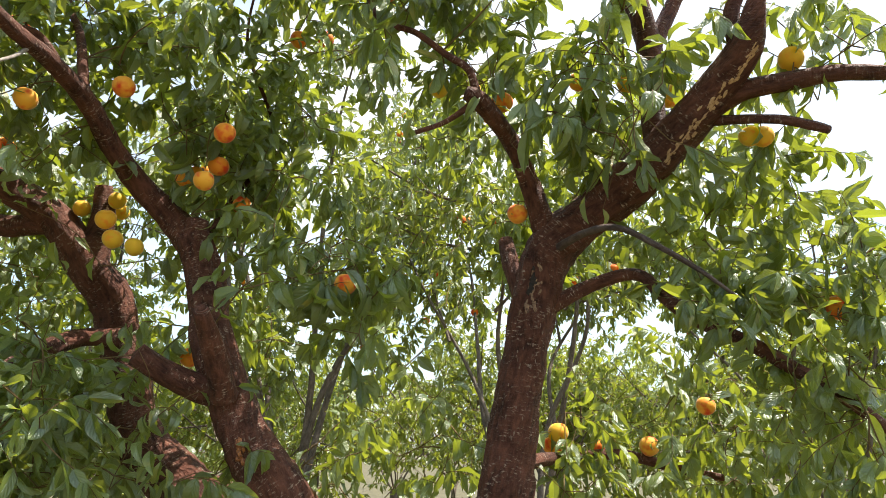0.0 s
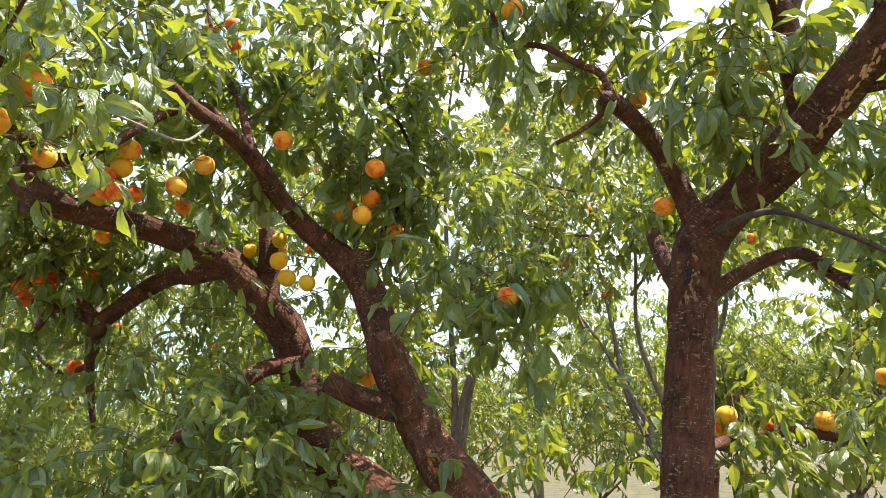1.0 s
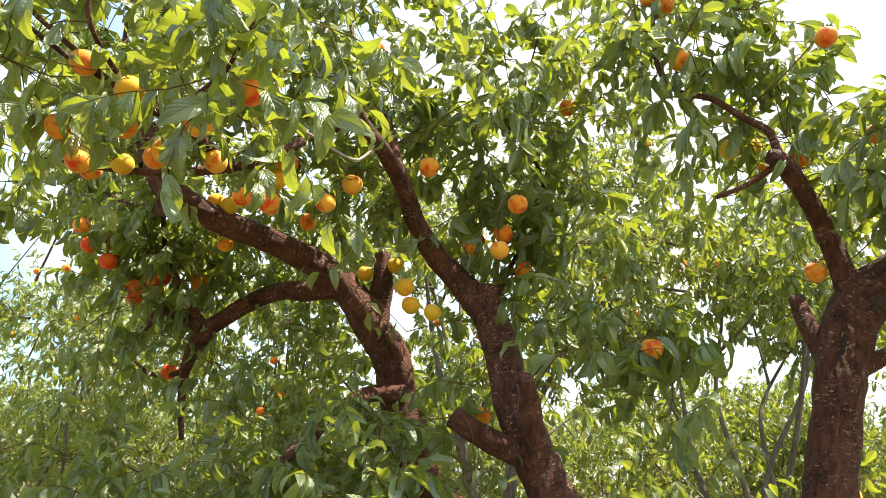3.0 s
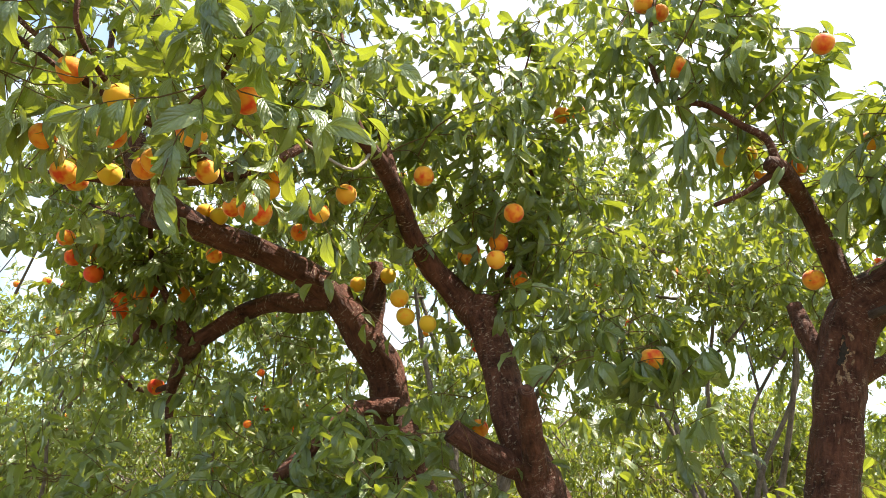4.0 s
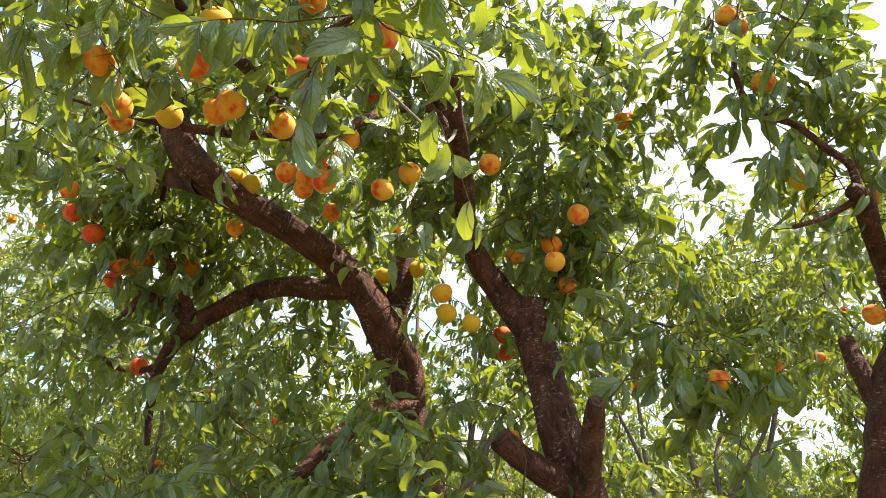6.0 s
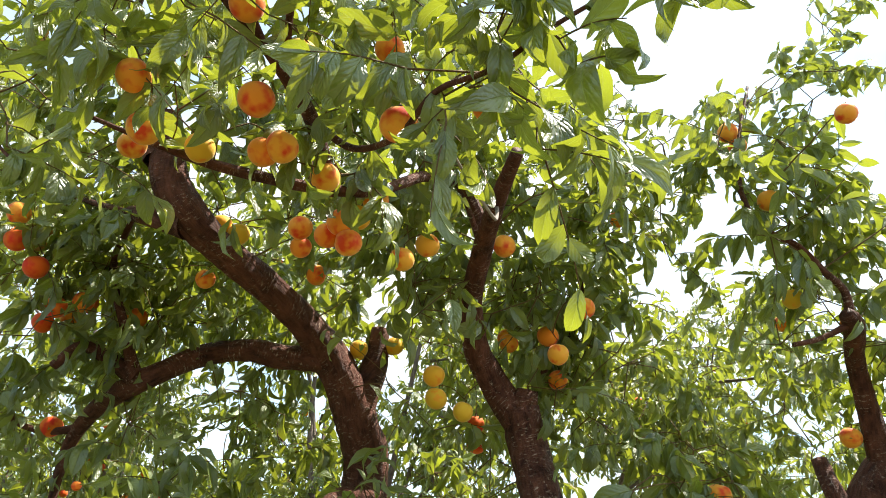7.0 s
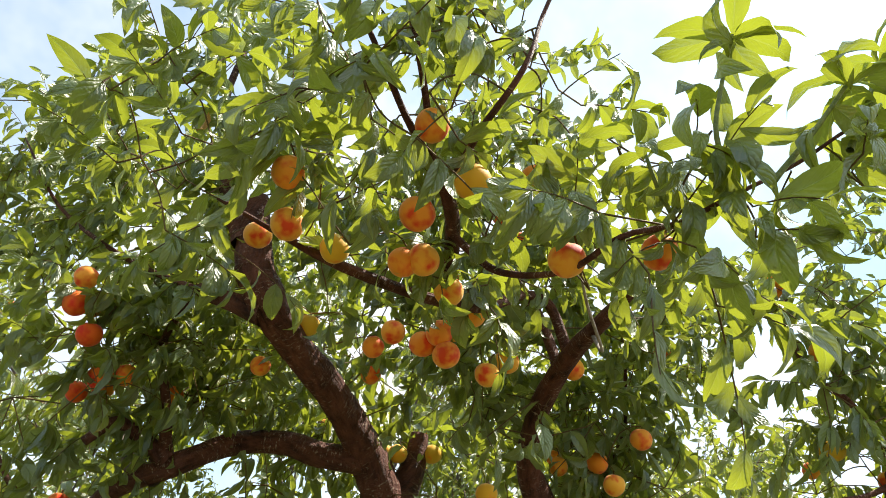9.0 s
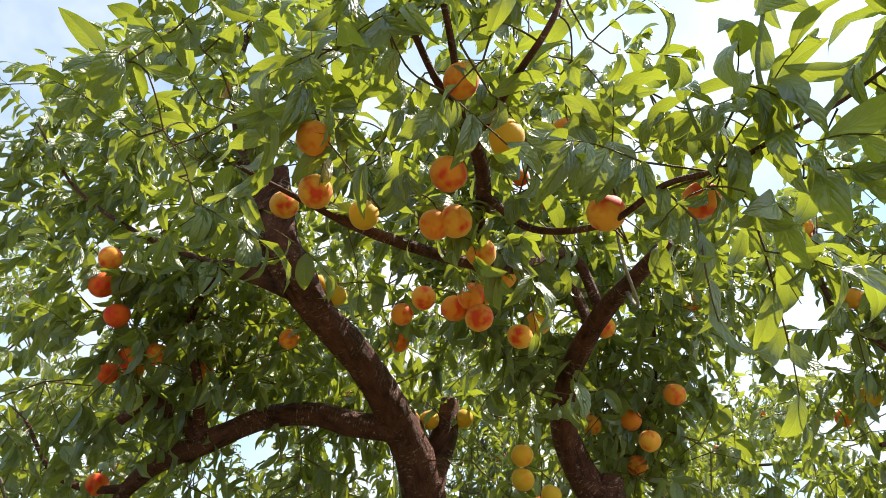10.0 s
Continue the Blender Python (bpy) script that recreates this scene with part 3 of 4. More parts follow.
B_LOW = [
    (1.29, 2.40, 1.64), (1.12, 2.60, 1.70), (0.97, 2.80, 1.62), (0.80, 3.00, 1.73), (0.55, 2.90, 1.77), (1.20, 2.40, 1.76), (0.70, 3.00, 1.53),
    (1.09, 2.60, 1.52), (1.33, 2.30, 1.53), (1.00, 3.00, 1.80), (1.16, 3.00, 1.94), (0.48, 2.80, 1.51), (0.81, 2.90, 1.51), (1.32, 2.10, 1.55),
]
B_BACK = [
    (0.53, 2.40, 2.80), (0.58, 2.35, 2.70), (0.66, 2.30, 2.74), (0.64, 2.40, 2.63), (0.58, 2.50, 2.60), (0.62, 2.20, 2.60), (0.46, 2.70, 2.83), (0.41, 2.80, 2.67), (0.45, 2.70, 2.49), (0.41, 2.90, 2.81), (0.46, 2.70, 2.35),
]
B_TOP = [
    (-0.07, 2.00, 3.22), (0.09, 2.10, 3.10), (0.09, 2.20, 2.96), (-0.22, 2.00, 3.25), (-0.04, 2.00, 3.41), (-0.07, 2.10, 3.66),
    (0.11, 2.10, 3.87), (0.22, 2.10, 3.75), (0.13, 2.00, 3.32), (0.19, 2.20, 2.89), (0.08, 2.30, 2.73),
     (0.42, 2.10, 4.07), (-0.27, 2.00, 3.37), (0.42, 2.20, 4.34), 
]

A_MID = [
    (-2.20, 1.90, 3.14), (-2.03, 2.00, 3.05), (-1.89, 1.90, 3.03), (-1.81, 1.80, 3.23), (-1.71, 1.90, 3.04), (-1.64, 1.90, 3.26), (-1.50, 1.90, 3.13),
    (-1.44, 1.80, 3.27), (-1.34, 1.90, 3.10), (-1.17, 2.00, 3.08), (-1.96, 1.80, 3.34), (-2.15, 1.90, 3.53), (-1.58, 1.80, 3.53), (-1.76, 1.80, 3.71),
    (-1.45, 1.90, 3.97), (-2.19, 2.10, 3.11), (-2.24, 2.20, 2.92), (-1.80, 2.00, 2.91), (-1.61, 2.10, 3.00), (-1.32, 2.10, 2.91), (-1.45, 2.20, 2.91),
    (-1.33, 1.80, 3.59),
]

A_DEEP = [
    (-3.24, 2.80, 3.33), (-3.17, 2.80, 3.56), (-2.75, 2.60, 3.13), (-3.08, 3.00, 3.11), (-2.47, 2.40, 2.66), (-2.58, 2.40, 2.58), (-2.31, 2.40, 2.55),
    (-2.30, 2.30, 2.85), (-2.41, 2.40, 2.73), (-2.20, 2.70, 2.58), (-2.10, 2.60, 2.80), (-2.04, 2.50, 2.97), (-1.85, 2.60, 2.98), (-1.64, 2.60, 2.86),
    (-1.94, 2.90, 2.69), (-1.73, 3.00, 2.74), (-1.50, 2.90, 2.54), (-1.27, 2.40, 2.89), (-1.17, 2.30, 2.97), (-1.11, 2.60, 2.74), (-0.79, 2.60, 2.74),
    (-0.71, 2.50, 2.96), (-2.90, 2.60, 3.31), (-3.16, 2.90, 3.31), (-2.65, 2.40, 3.24), (-2.45, 2.40, 3.05),
]

A_CREST = [(-3.06, 2.39, 3.41), (-2.91, 2.35, 3.57), (-2.69, 2.38, 3.47), (-2.89, 2.45, 3.27), (-2.70, 2.51, 3.30), (-2.77, 2.61, 3.09), (-2.53, 1.91, 3.59), (-2.40, 1.95, 3.45)]

A_UNDER = [
    (-0.33, 2.60, 1.50), (-0.49, 2.80, 1.57), (-0.12, 2.60, 1.50), (0.04, 2.80, 1.53), (0.13, 3.00, 1.66), (-0.30, 3.00, 1.80), (-0.02, 3.20, 1.86),
    (-0.78, 2.20, 1.52), (-0.71, 2.40, 1.54), (-1.07, 2.10, 1.52), (0.48, 2.60, 1.48), (-0.93, 2.30, 1.68), (-0.20, 2.50, 1.63), (-0.07, 2.60, 1.69),
    (-0.17, 2.80, 1.83), (-0.73, 2.90, 1.53),
]

# peaches: x, y, z, radius
FRUIT_LEFT = [
    (-2.53, 2.19, 2.67, 0.036), (-0.52, 2.34, 3.16, 0.034), (-0.71, 2.42, 2.50, 0.035), (-2.37, 2.49, 2.52, 0.036),
    (-0.272, 2.17, 2.137, 0.038), (-1.02, 2.04, 2.78, 0.037), (-0.71, 2.16, 2.67, 0.037), (-0.78, 2.33, 2.62, 0.038), (-0.90, 2.44, 2.63, 0.035),
    (-1.27, 1.94, 2.68, 0.037), (-1.44, 1.76, 2.69, 0.037), (-2.24, 2.66, 2.55, 0.040), (-1.97, 2.37, 2.63, 0.034), (-2.47, 2.68, 2.52, 0.039),
    (-0.78, 2.20, 2.51, 0.035), (-0.91, 2.36, 2.58, 0.034), (-1.34, 1.88, 2.59, 0.036), (-1.61, 2.38, 2.72, 0.036), (-0.88, 2.52, 1.945, 0.037),
]
FRUIT_FRONT = [
    (-1.65, 1.41, 2.57, 0.036), (-1.98, 1.37, 2.65, 0.037), (-1.70, 1.29, 2.59, 0.038), (-1.41, 1.19, 2.52, 0.037), (-1.95, 1.44, 2.57, 0.037),
    (-1.69, 1.43, 2.56, 0.034), (-1.46, 1.30, 2.80, 0.034), (-2.02, 1.58, 2.61, 0.033), (-1.56, 1.53, 2.59, 0.036), (-1.73, 1.14, 2.69, 0.034),
    (-1.25, 1.13, 2.56, 0.036), (-1.55, 1.80, 2.58, 0.036), (-1.63, 1.84, 2.61, 0.034), (-1.65, 2.10, 2.68, 0.034), (-1.52, 1.75, 2.60, 0.036), (-1.49, 1.76, 2.55, 0.037),
]
FRUIT_PALE = [
    (-1.42, 2.62, 2.56, 0.035), (-1.84, 1.49, 2.58, 0.034),
    (-1.16, 2.32, 2.41, 0.036), (-1.14, 2.35, 2.345, 0.037), (-1.05, 2.33, 2.31, 0.033), (-1.29, 2.64, 2.60, 0.036), (-1.42, 2.95, 2.66, 0.036),
    (-1.62, 1.19, 2.63, 0.038), (-1.48, 1.78, 2.64, 0.036), (-1.92, 2.17, 2.74, 0.036), (-1.86, 2.17, 2.72, 0.036),
]
FRUIT_RED = [
    (-0.91, 2.80, 2.32, 0.037), (-0.93, 2.75, 2.38, 0.036), (-2.44, 2.47, 2.48, 0.037),
    (-2.55, 2.28, 2.62, 0.040), (-2.49, 2.34, 2.56, 0.040), (-2.42, 2.64, 2.57, 0.040), (-2.49, 2.92, 2.17, 0.040), (-1.46, 2.31, 3.49, 0.034),
    (-1.30, 2.20, 3.42, 0.033), (-1.24, 2.09, 3.25, 0.033), (-1.46, 2.11, 3.07, 0.034), (-0.45, 2.52, 3.28, 0.035), (-2.52, 2.60, 2.46, 0.036),
]
FRUIT_RIGHT = [
    (-0.14, 1.95, 3.09, 0.038), (0.25, 2.14, 2.78, 0.038), (0.31, 2.31, 2.43, 0.037), (-0.21, 2.04, 3.43, 0.037), (0.53, 2.19, 2.89, 0.036),
    (0.86, 2.22, 2.84, 0.036), (0.27, 1.81, 3.04, 0.034), (0.23, 2.48, 2.91, 0.036), (-0.12, 1.57, 3.17, 0.032), (-0.15, 2.08, 3.41, 0.035),
    (0.75, 3.18, 1.63, 0.042), (0.90, 2.95, 1.64, 0.042), (1.28, 2.10, 2.05, 0.040), (1.02, 2.60, 1.78, 0.036), (0.50, 2.95, 1.64, 0.042),
]
FRUIT_RIGHT_PALE = [
    (0.03, 2.13, 2.83, 0.035),
    (0.52, 2.92, 1.69, 0.043), (0.15, 2.30, 2.92, 0.036), (1.08, 1.80, 2.74, 0.037), (1.00, 1.95, 2.56, 0.034), (1.04, 1.95, 2.56, 0.034), (0.66, 2.05, 2.80, 0.033), (0.84, 2.10, 2.80, 0.035),
]


def fruit_tops(*lists):
    return [(x, y, z + r * 1.25) for rows in lists for x, y, z, r in rows]


def peach_tree(at, label):
    return {"root": root("peach_tree", at, label, "tree"), "limbs": []}


left = peach_tree((-0.42, 2.62, 0.0), "mature peach tree with dark stems, glossy leaves and ripe fruit")
left_trunk = limb(left, "trunk", [(-0.42, 2.62, -0.03, 0.17), (-0.41, 2.62, 0.15, 0.145), (-0.38, 2.58, 0.6, 0.135), (-0.37, 2.52, 1.0, 0.13), (-0.40, 2.42, 1.28, 0.115),
     (-0.476, 2.370, 1.476, 0.092), (-0.597, 2.360, 1.632, 0.084), (-0.732, 2.330, 1.953, 0.068), (-0.799, 2.380, 2.193, 0.067), (-0.855, 2.360, 2.358, 0.062)], sides=30, rough=0.13, flare=0.0)
limb(left, "limb", [(-0.835, 2.365, 2.30, 0.055), (-0.936, 2.375, 2.42, 0.050), (-1.03, 2.300, 2.515, 0.043), (-1.085, 2.164, 2.605, 0.036), (-1.100, 2.000, 2.685, 0.032),
     (-1.113, 1.803, 2.718, 0.027), (-1.122, 1.600, 2.710, 0.021), (-1.122, 1.470, 2.722, 0.016)], flare=0.1)
limb(left, "pruned_stub", [(-0.851, 2.370, 2.30, 0.052), (-0.845, 2.350, 2.36, 0.043), (-0.838, 2.340, 2.415, 0.036)], flare=0.1)
limb(left, "pruned_stub", [(-0.680, 2.335, 1.79, 0.050), (-0.76, 2.30, 1.815, 0.045), (-0.85, 2.25, 1.855, 0.042), (-0.936, 2.200, 1.912, 0.040)], flare=0.1, label="pruned branch stub with a weathered end")
limb(left, "limb", [(-0.40, 2.52, 0.95, 0.12), (-0.60, 2.60, 1.28, 0.112), (-0.985, 2.800, 1.501, 0.105), (-1.179, 2.860, 1.673, 0.098), (-1.236, 2.860, 1.855, 0.088), (-1.295, 2.840, 2.037, 0.084), (-1.326, 2.780, 2.218, 0.084),
     (-1.385, 2.690, 2.32, 0.080), (-1.45, 2.64, 2.43, 0.073), (-1.535, 2.600, 2.523, 0.066), (-1.639, 2.500, 2.591, 0.060), (-1.761, 2.350, 2.633, 0.054), (-1.887, 2.200, 2.660, 0.052),
     (-1.985, 2.060, 2.690, 0.058), (-2.060, 2.010, 2.770, 0.058), (-2.095, 1.975, 2.87, 0.046), (-2.12, 1.95, 2.98, 0.028)], sides=28, rough=0.13, flare=0.0)
limb(left, "branch", [(-1.988, 2.060, 2.675, 0.044), (-2.106, 2.100, 2.695, 0.035), (-2.211, 2.200, 2.742, 0.024)])
limb(left, "branch", [(-1.386, 2.680, 2.36, 0.058), (-1.349, 2.660, 2.531, 0.046), (-1.353, 2.640, 2.661, 0.033)])
limb(left, "branch", [(-1.50, 2.60, 2.49, 0.0400), (-1.60, 2.61, 2.485, 0.0418), (-1.70, 2.63, 2.485, 0.0423), (-1.807, 2.660, 2.500, 0.0414), (-1.972, 2.700, 2.467, 0.0399), (-2.085, 2.660, 2.375, 0.0377), (-2.161, 2.640, 2.311, 0.0392),
     (-2.312, 2.800, 2.239, 0.0324), (-2.394, 2.900, 2.141, 0.0247), (-2.415, 2.950, 2.001, 0.0174), (-2.40, 2.97, 1.85, 0.0120)])
# peeled branch; its paler bark also carries the sun that falls on it
limb(left, "branch", [(-2.19, 2.67, 2.28, 0.027), (-2.28, 2.77, 2.31, 0.025), (-2.35, 2.87, 2.39, 0.022), (-2.42, 2.98, 2.46, 0.018), (-2.55, 3.15, 2.62, 0.010)], BARK_FAR, sides=12, label="peeled side branch with sunlight put into its pale colour")
limb(left, "branch", [(-2.37, 2.87, 2.17, 0.016), (-2.52, 2.92, 2.15, 0.012), (-2.66, 2.95, 2.19, 0.010), (-2.82, 2.96, 2.34, 0.006)], sides=10)
limb(left, "branch", [(-2.162, 2.620, 2.326, 0.0300), (-2.265, 2.600, 2.371, 0.0231), (-2.354, 2.570, 2.390, 0.0195), (-2.412, 2.550, 2.302, 0.0155)])
limb(left, "branch", [(-2.176, 2.620, 2.345, 0.0208), (-2.217, 2.500, 2.462, 0.0158), (-2.301, 2.450, 2.641, 0.0128), (-2.242, 2.300, 2.781, 0.0097)])
limb(left, "branch", [(-1.25, 2.76, 2.05, 0.035), (-1.381, 2.700, 2.045, 0.034), (-1.448, 2.500, 1.949, 0.034), (-1.538, 2.400, 1.827, 0.031), (-1.576, 2.300, 1.755, 0.022)])
limb(left, "branch", [(-1.11, 1.86, 2.715, 0.0165), (-1.206, 1.82, 2.839, 0.0142), (-1.32, 1.75, 2.79, 0.0150), (-1.38, 1.69, 2.715, 0.0150), (-1.468, 1.63, 2.631, 0.0142), (-1.607, 1.58, 2.586, 0.0142),
     (-1.750, 1.56, 2.579, 0.0135), (-1.862, 1.54, 2.581, 0.0112), (-1.96, 1.52, 2.59, 0.0075), (-2.12, 1.50, 2.62, 0.0045)], sides=12)
limb(left, "branch", [(-1.545, 1.600, 2.60, 0.0187), (-1.601, 1.400, 2.645, 0.0170), (-1.650, 1.270, 2.642, 0.0140), (-1.713, 1.222, 2.682, 0.0095), (-1.781, 1.168, 2.715, 0.0075), (-1.851, 1.104, 2.762, 0.0060), (-1.946, 1.027, 2.844, 0.0050), (-2.02, 0.98, 3.0, 0.0034)], sides=12)
limb(left, "branch", [(-1.655, 1.245, 2.655, 0.0085), (-1.643, 1.110, 2.680, 0.0070), (-1.618, 1.000, 2.715, 0.0060), (-1.600, 0.98, 2.80, 0.0053), (-1.586, 1.000, 2.940, 0.0045), (-1.569, 0.950, 3.059, 0.0045)], sides=10)
limb(left, "branch", [(-1.700, 1.230, 2.672, 0.009), (-1.760, 1.108, 2.727, 0.0075), (-1.810, 1.026, 2.773, 0.0065), (-1.846, 0.980, 2.832, 0.0055), (-1.88, 0.95, 2.95, 0.004)], sides=8)
limb(left, "branch", [(-1.605, 1.385, 2.64, 0.0091), (-1.499, 1.350, 2.559, 0.0078), (-1.408, 1.200, 2.500, 0.0065), (-1.355, 1.080, 2.521, 0.0059), (-1.267, 1.040, 2.560, 0.0052), (-1.191, 0.980, 2.613, 0.0046),
     (-1.084, 0.940, 2.703, 0.0039), (-0.994, 0.900, 2.797, 0.0033), (-0.893, 0.880, 2.890, 0.0026)], sides=10)
limb(left, "pruned_stub", [(-0.663, 2.267, 1.784, 0.040), (-0.669, 2.119, 1.930, 0.034), (-0.675, 2.002, 2.017, 0.026)], flare=0.1)
limb(left, "broken_twig", [(-1.118, 1.70, 2.712, 0.006), (-1.128, 1.63, 2.63, 0.0048), (-1.150, 1.565, 2.590, 0.0043), (-1.231, 1.474, 2.619, 0.0040), (-1.29, 1.392, 2.638, 0.0032)], STICK, sides=8, label="bare grey broken twig")
limb(left, "branch", [(-1.095, 1.95, 2.70, 0.018), (-1.18, 2.02, 2.95, 0.015), (-1.33, 2.14, 3.22, 0.012), (-1.45, 2.26, 3.60, 0.007)], sides=10)
limb(left, "branch", [(-0.85, 2.36, 2.30, 0.016), (-0.76, 2.44, 2.52, 0.011), (-0.62, 2.46, 2.80, 0.009), (-0.70, 2.28, 3.10, 0.006), (-0.62, 2.15, 3.40, 0.003)], sides=10)
limb(left, "branch", [(-2.11, 1.98, 2.82, 0.030), (-2.25, 2.05, 3.05, 0.022), (-2.38, 2.05, 3.40, 0.015), (-2.42, 2.08, 3.85, 0.007)], sides=10)
limb(left, "branch", [(-2.20, 2.19, 2.735, 0.0120), (-2.50, 2.35, 2.85, 0.0090), (-2.85, 2.5, 3.05, 0.0066), (-3.15, 2.6, 3.35, 0.0036)], sides=10)

right = peach_tree((0.20, 2.42, 0.0), "peach tree with an upright dark trunk and forked limbs")
right_trunk = limb(right, "trunk", [(0.20, 2.42, -0.03, 0.15), (0.20, 2.42, 0.15, 0.125), (0.21, 2.42, 0.7, 0.11), (0.23, 2.41, 1.2, 0.098), (0.249, 2.400, 1.472, 0.092), (0.276, 2.400, 1.652, 0.084), (0.319, 2.380, 1.895, 0.076),
     (0.364, 2.360, 2.109, 0.080), (0.416, 2.330, 2.286, 0.090), (0.532, 2.280, 2.395, 0.080), (0.656, 2.200, 2.471, 0.080), (0.763, 2.080, 2.564, 0.074), (0.864, 1.920, 2.663, 0.062), (0.920, 1.780, 2.735, 0.050), (0.932, 1.72, 2.79, 0.040), (0.938, 1.68, 2.85, 0.026), (0.95, 1.65, 2.91, 0.012)], sides=30, rough=0.13, flare=0.0)
limb(right, "branch", [(0.924, 1.780, 2.745, 0.028), (0.898, 1.750, 2.869, 0.023), (0.950, 1.700, 2.988, 0.017), (0.97, 1.68, 3.2, 0.010)])
limb(right, "limb", [(0.420, 2.310, 2.32, 0.042), (0.345, 2.250, 2.532, 0.034), (0.272, 2.180, 2.662, 0.031), (0.166, 2.030, 2.722, 0.032), (0.119, 2.000, 2.736, 0.024)])
limb(right, "branch", [(0.157, 2.030, 2.735, 0.016), (0.129, 2.000, 2.819, 0.013), (0.054, 1.980, 2.864, 0.012), (-0.048, 1.960, 2.935, 0.0105), (-0.16, 1.96, 2.98, 0.010), (-0.21, 1.99, 3.12, 0.009), (-0.185, 2.02, 3.363, 0.007), (-0.10, 2.05, 3.69, 0.006)], sides=10)
limb(right, "dead_twig", [(0.145, 2.025, 2.715, 0.011), (0.055, 2.050, 2.660, 0.009), (-0.047, 2.050, 2.619, 0.008)], sides=8)
limb(right, "branch", [(0.39, 2.355, 2.09, 0.028), (0.587, 2.320, 2.181, 0.023), (0.715, 2.280, 2.197, 0.021), (0.777, 2.200, 2.095, 0.022), (0.853, 2.130, 2.007, 0.021), (0.968, 2.050, 1.925, 0.022), (1.051, 2.000, 1.852, 0.022), (1.157, 1.950, 1.768, 0.020), (1.26, 1.89, 1.66, 0.015), (1.42, 1.84, 1.60, 0.008)])
limb(right, "limb", [(0.758, 2.095, 2.57, 0.040), (0.749, 2.080, 2.793, 0.040), (0.748, 2.050, 2.927, 0.042), (0.699, 2.000, 3.093, 0.040), (0.64, 1.93, 3.30, 0.030), (0.55, 1.90, 3.65, 0.015)])
limb(right, "branch", [(0.75, 2.05, 2.93, 0.030), (0.842, 2.050, 3.107, 0.026), (0.896, 2.000, 3.231, 0.020), (0.95, 1.98, 3.5, 0.010)])
limb(right, "branch", [(0.42, 2.29, 2.26, 0.018), (0.444, 2.24, 2.285, 0.015), (0.50, 2.10, 2.29, 0.012), (0.57, 1.97, 2.265, 0.010), (0.66, 1.90, 2.19, 0.009), (0.773, 1.879, 2.107, 0.007), (0.87, 1.88, 2.03, 0.005)], BARK_GREY, sides=12, label="smooth grey side branch")
limb(right, "branch", [(0.870, 1.935, 2.645, 0.034), (0.957, 1.850, 2.663, 0.029), (1.058, 1.780, 2.655, 0.028), (1.155, 1.720, 2.644, 0.024), (1.245, 1.650, 2.605, 0.021), (1.333, 1.600, 2.589, 0.016), (1.50, 1.52, 2.60, 0.008)])
limb(right, "dead_branch", [(0.845, 1.985, 2.625, 0.018), (0.935, 1.900, 2.591, 0.015), (1.019, 1.800, 2.540, 0.014), (1.084, 1.750, 2.496, 0.014), (1.106, 1.720, 2.468, 0.012)], sides=10, label="bare dead side branch with a broken end")
limb(right, "pruned_stub", [(0.345, 2.370, 2.11, 0.040), (0.294, 2.420, 2.268, 0.033), (0.279, 2.450, 2.375, 0.026)])
limb(right, "branch", [(0.27, 2.44, 1.56, 0.028), (0.40, 2.65, 1.585, 0.025), (0.564, 2.900, 1.593, 0.024), (0.795, 3.000, 1.604, 0.022), (0.994, 2.900, 1.550, 0.019), (1.176, 2.800, 1.511, 0.012)])


# ---- marks on the bark ----
def hugging(tree, trunk, spots, mat, name, label, lift, seed, size):
    """Small flakes that lie on a stem: each spot gets one, with a ragged outline."""
    rng = np.random.default_rng(seed)
    mesh = trunk.data
    skin = BVHTree.FromPolygons([v.co.copy() for v in mesh.vertices], [tuple(p.vertices) for p in mesh.polygons])
    base = Vector(tree["root"].location)
    verts, faces = [], []
    for spot, way in spots:
        hit, normal, _, _ = skin.find_nearest(Vector(spot) - base)
        along = (Vector(way) - normal * Vector(way).dot(normal)).normalized()
        side = normal.cross(along)
        long, wide, start = rng.uniform(0.5, 1.5) * size, rng.uniform(0.25, 0.6) * size, len(verts)
        count = 9
        for k in range(count):
            a = k / count * 2 * math.pi
            r = rng.uniform(0.45, 1.15)
            q = hit + along * math.cos(a) * long * r + side * math.sin(a) * wide * r
            near, out, _, _ = skin.find_nearest(q)
            verts.append(near + out * lift * 0.3)
        verts.append(hit + normal * lift)
        faces += [(start + k, start + (k + 1) % count, start + count) for k in range(count)]
    part(name, mesh_from(name, np.array(verts), faces), mat, trunk, label, "stuff")


def along_line(a, b, count, spread, seed, toward):
    rng = np.random.default_rng(seed)
    way = np.array(b) - np.array(a)
    return [(np.array(a) + way * rng.random() + rng.normal(0, spread, 3) + np.array(toward) * 0.05, way) for _ in range(count)]


hugging(right, right_trunk, along_line((0.735, 2.03, 2.50), (0.93, 1.72, 2.70), 120, 0.011, 5, (0.35, -0.8, -0.3)), PEEL, "peeled_patch", "pale tan strip where the bark has flaked off", 0.0022, 6, 0.010)
hugging(right, right_trunk, along_line((0.30, 2.26, 2.06), (0.37, 2.26, 2.22), 34, 0.016, 8, (-0.1, -0.9, 0.0)), TORN, "scar", "tan scar of torn bark below the fork", 0.002, 9, 0.012)
# no real recess: black flakes on the bark paint the hollow's inner shade
hugging(right, right_trunk, along_line((0.325, 2.27, 2.13), (0.345, 2.27, 2.20), 14, 0.006, 10, (-0.1, -0.9, 0.0)), HOLE_SHADE, "hollow", "near-black flakes below the fork, for the shade in a hollow", 0.003, 11, 0.020)
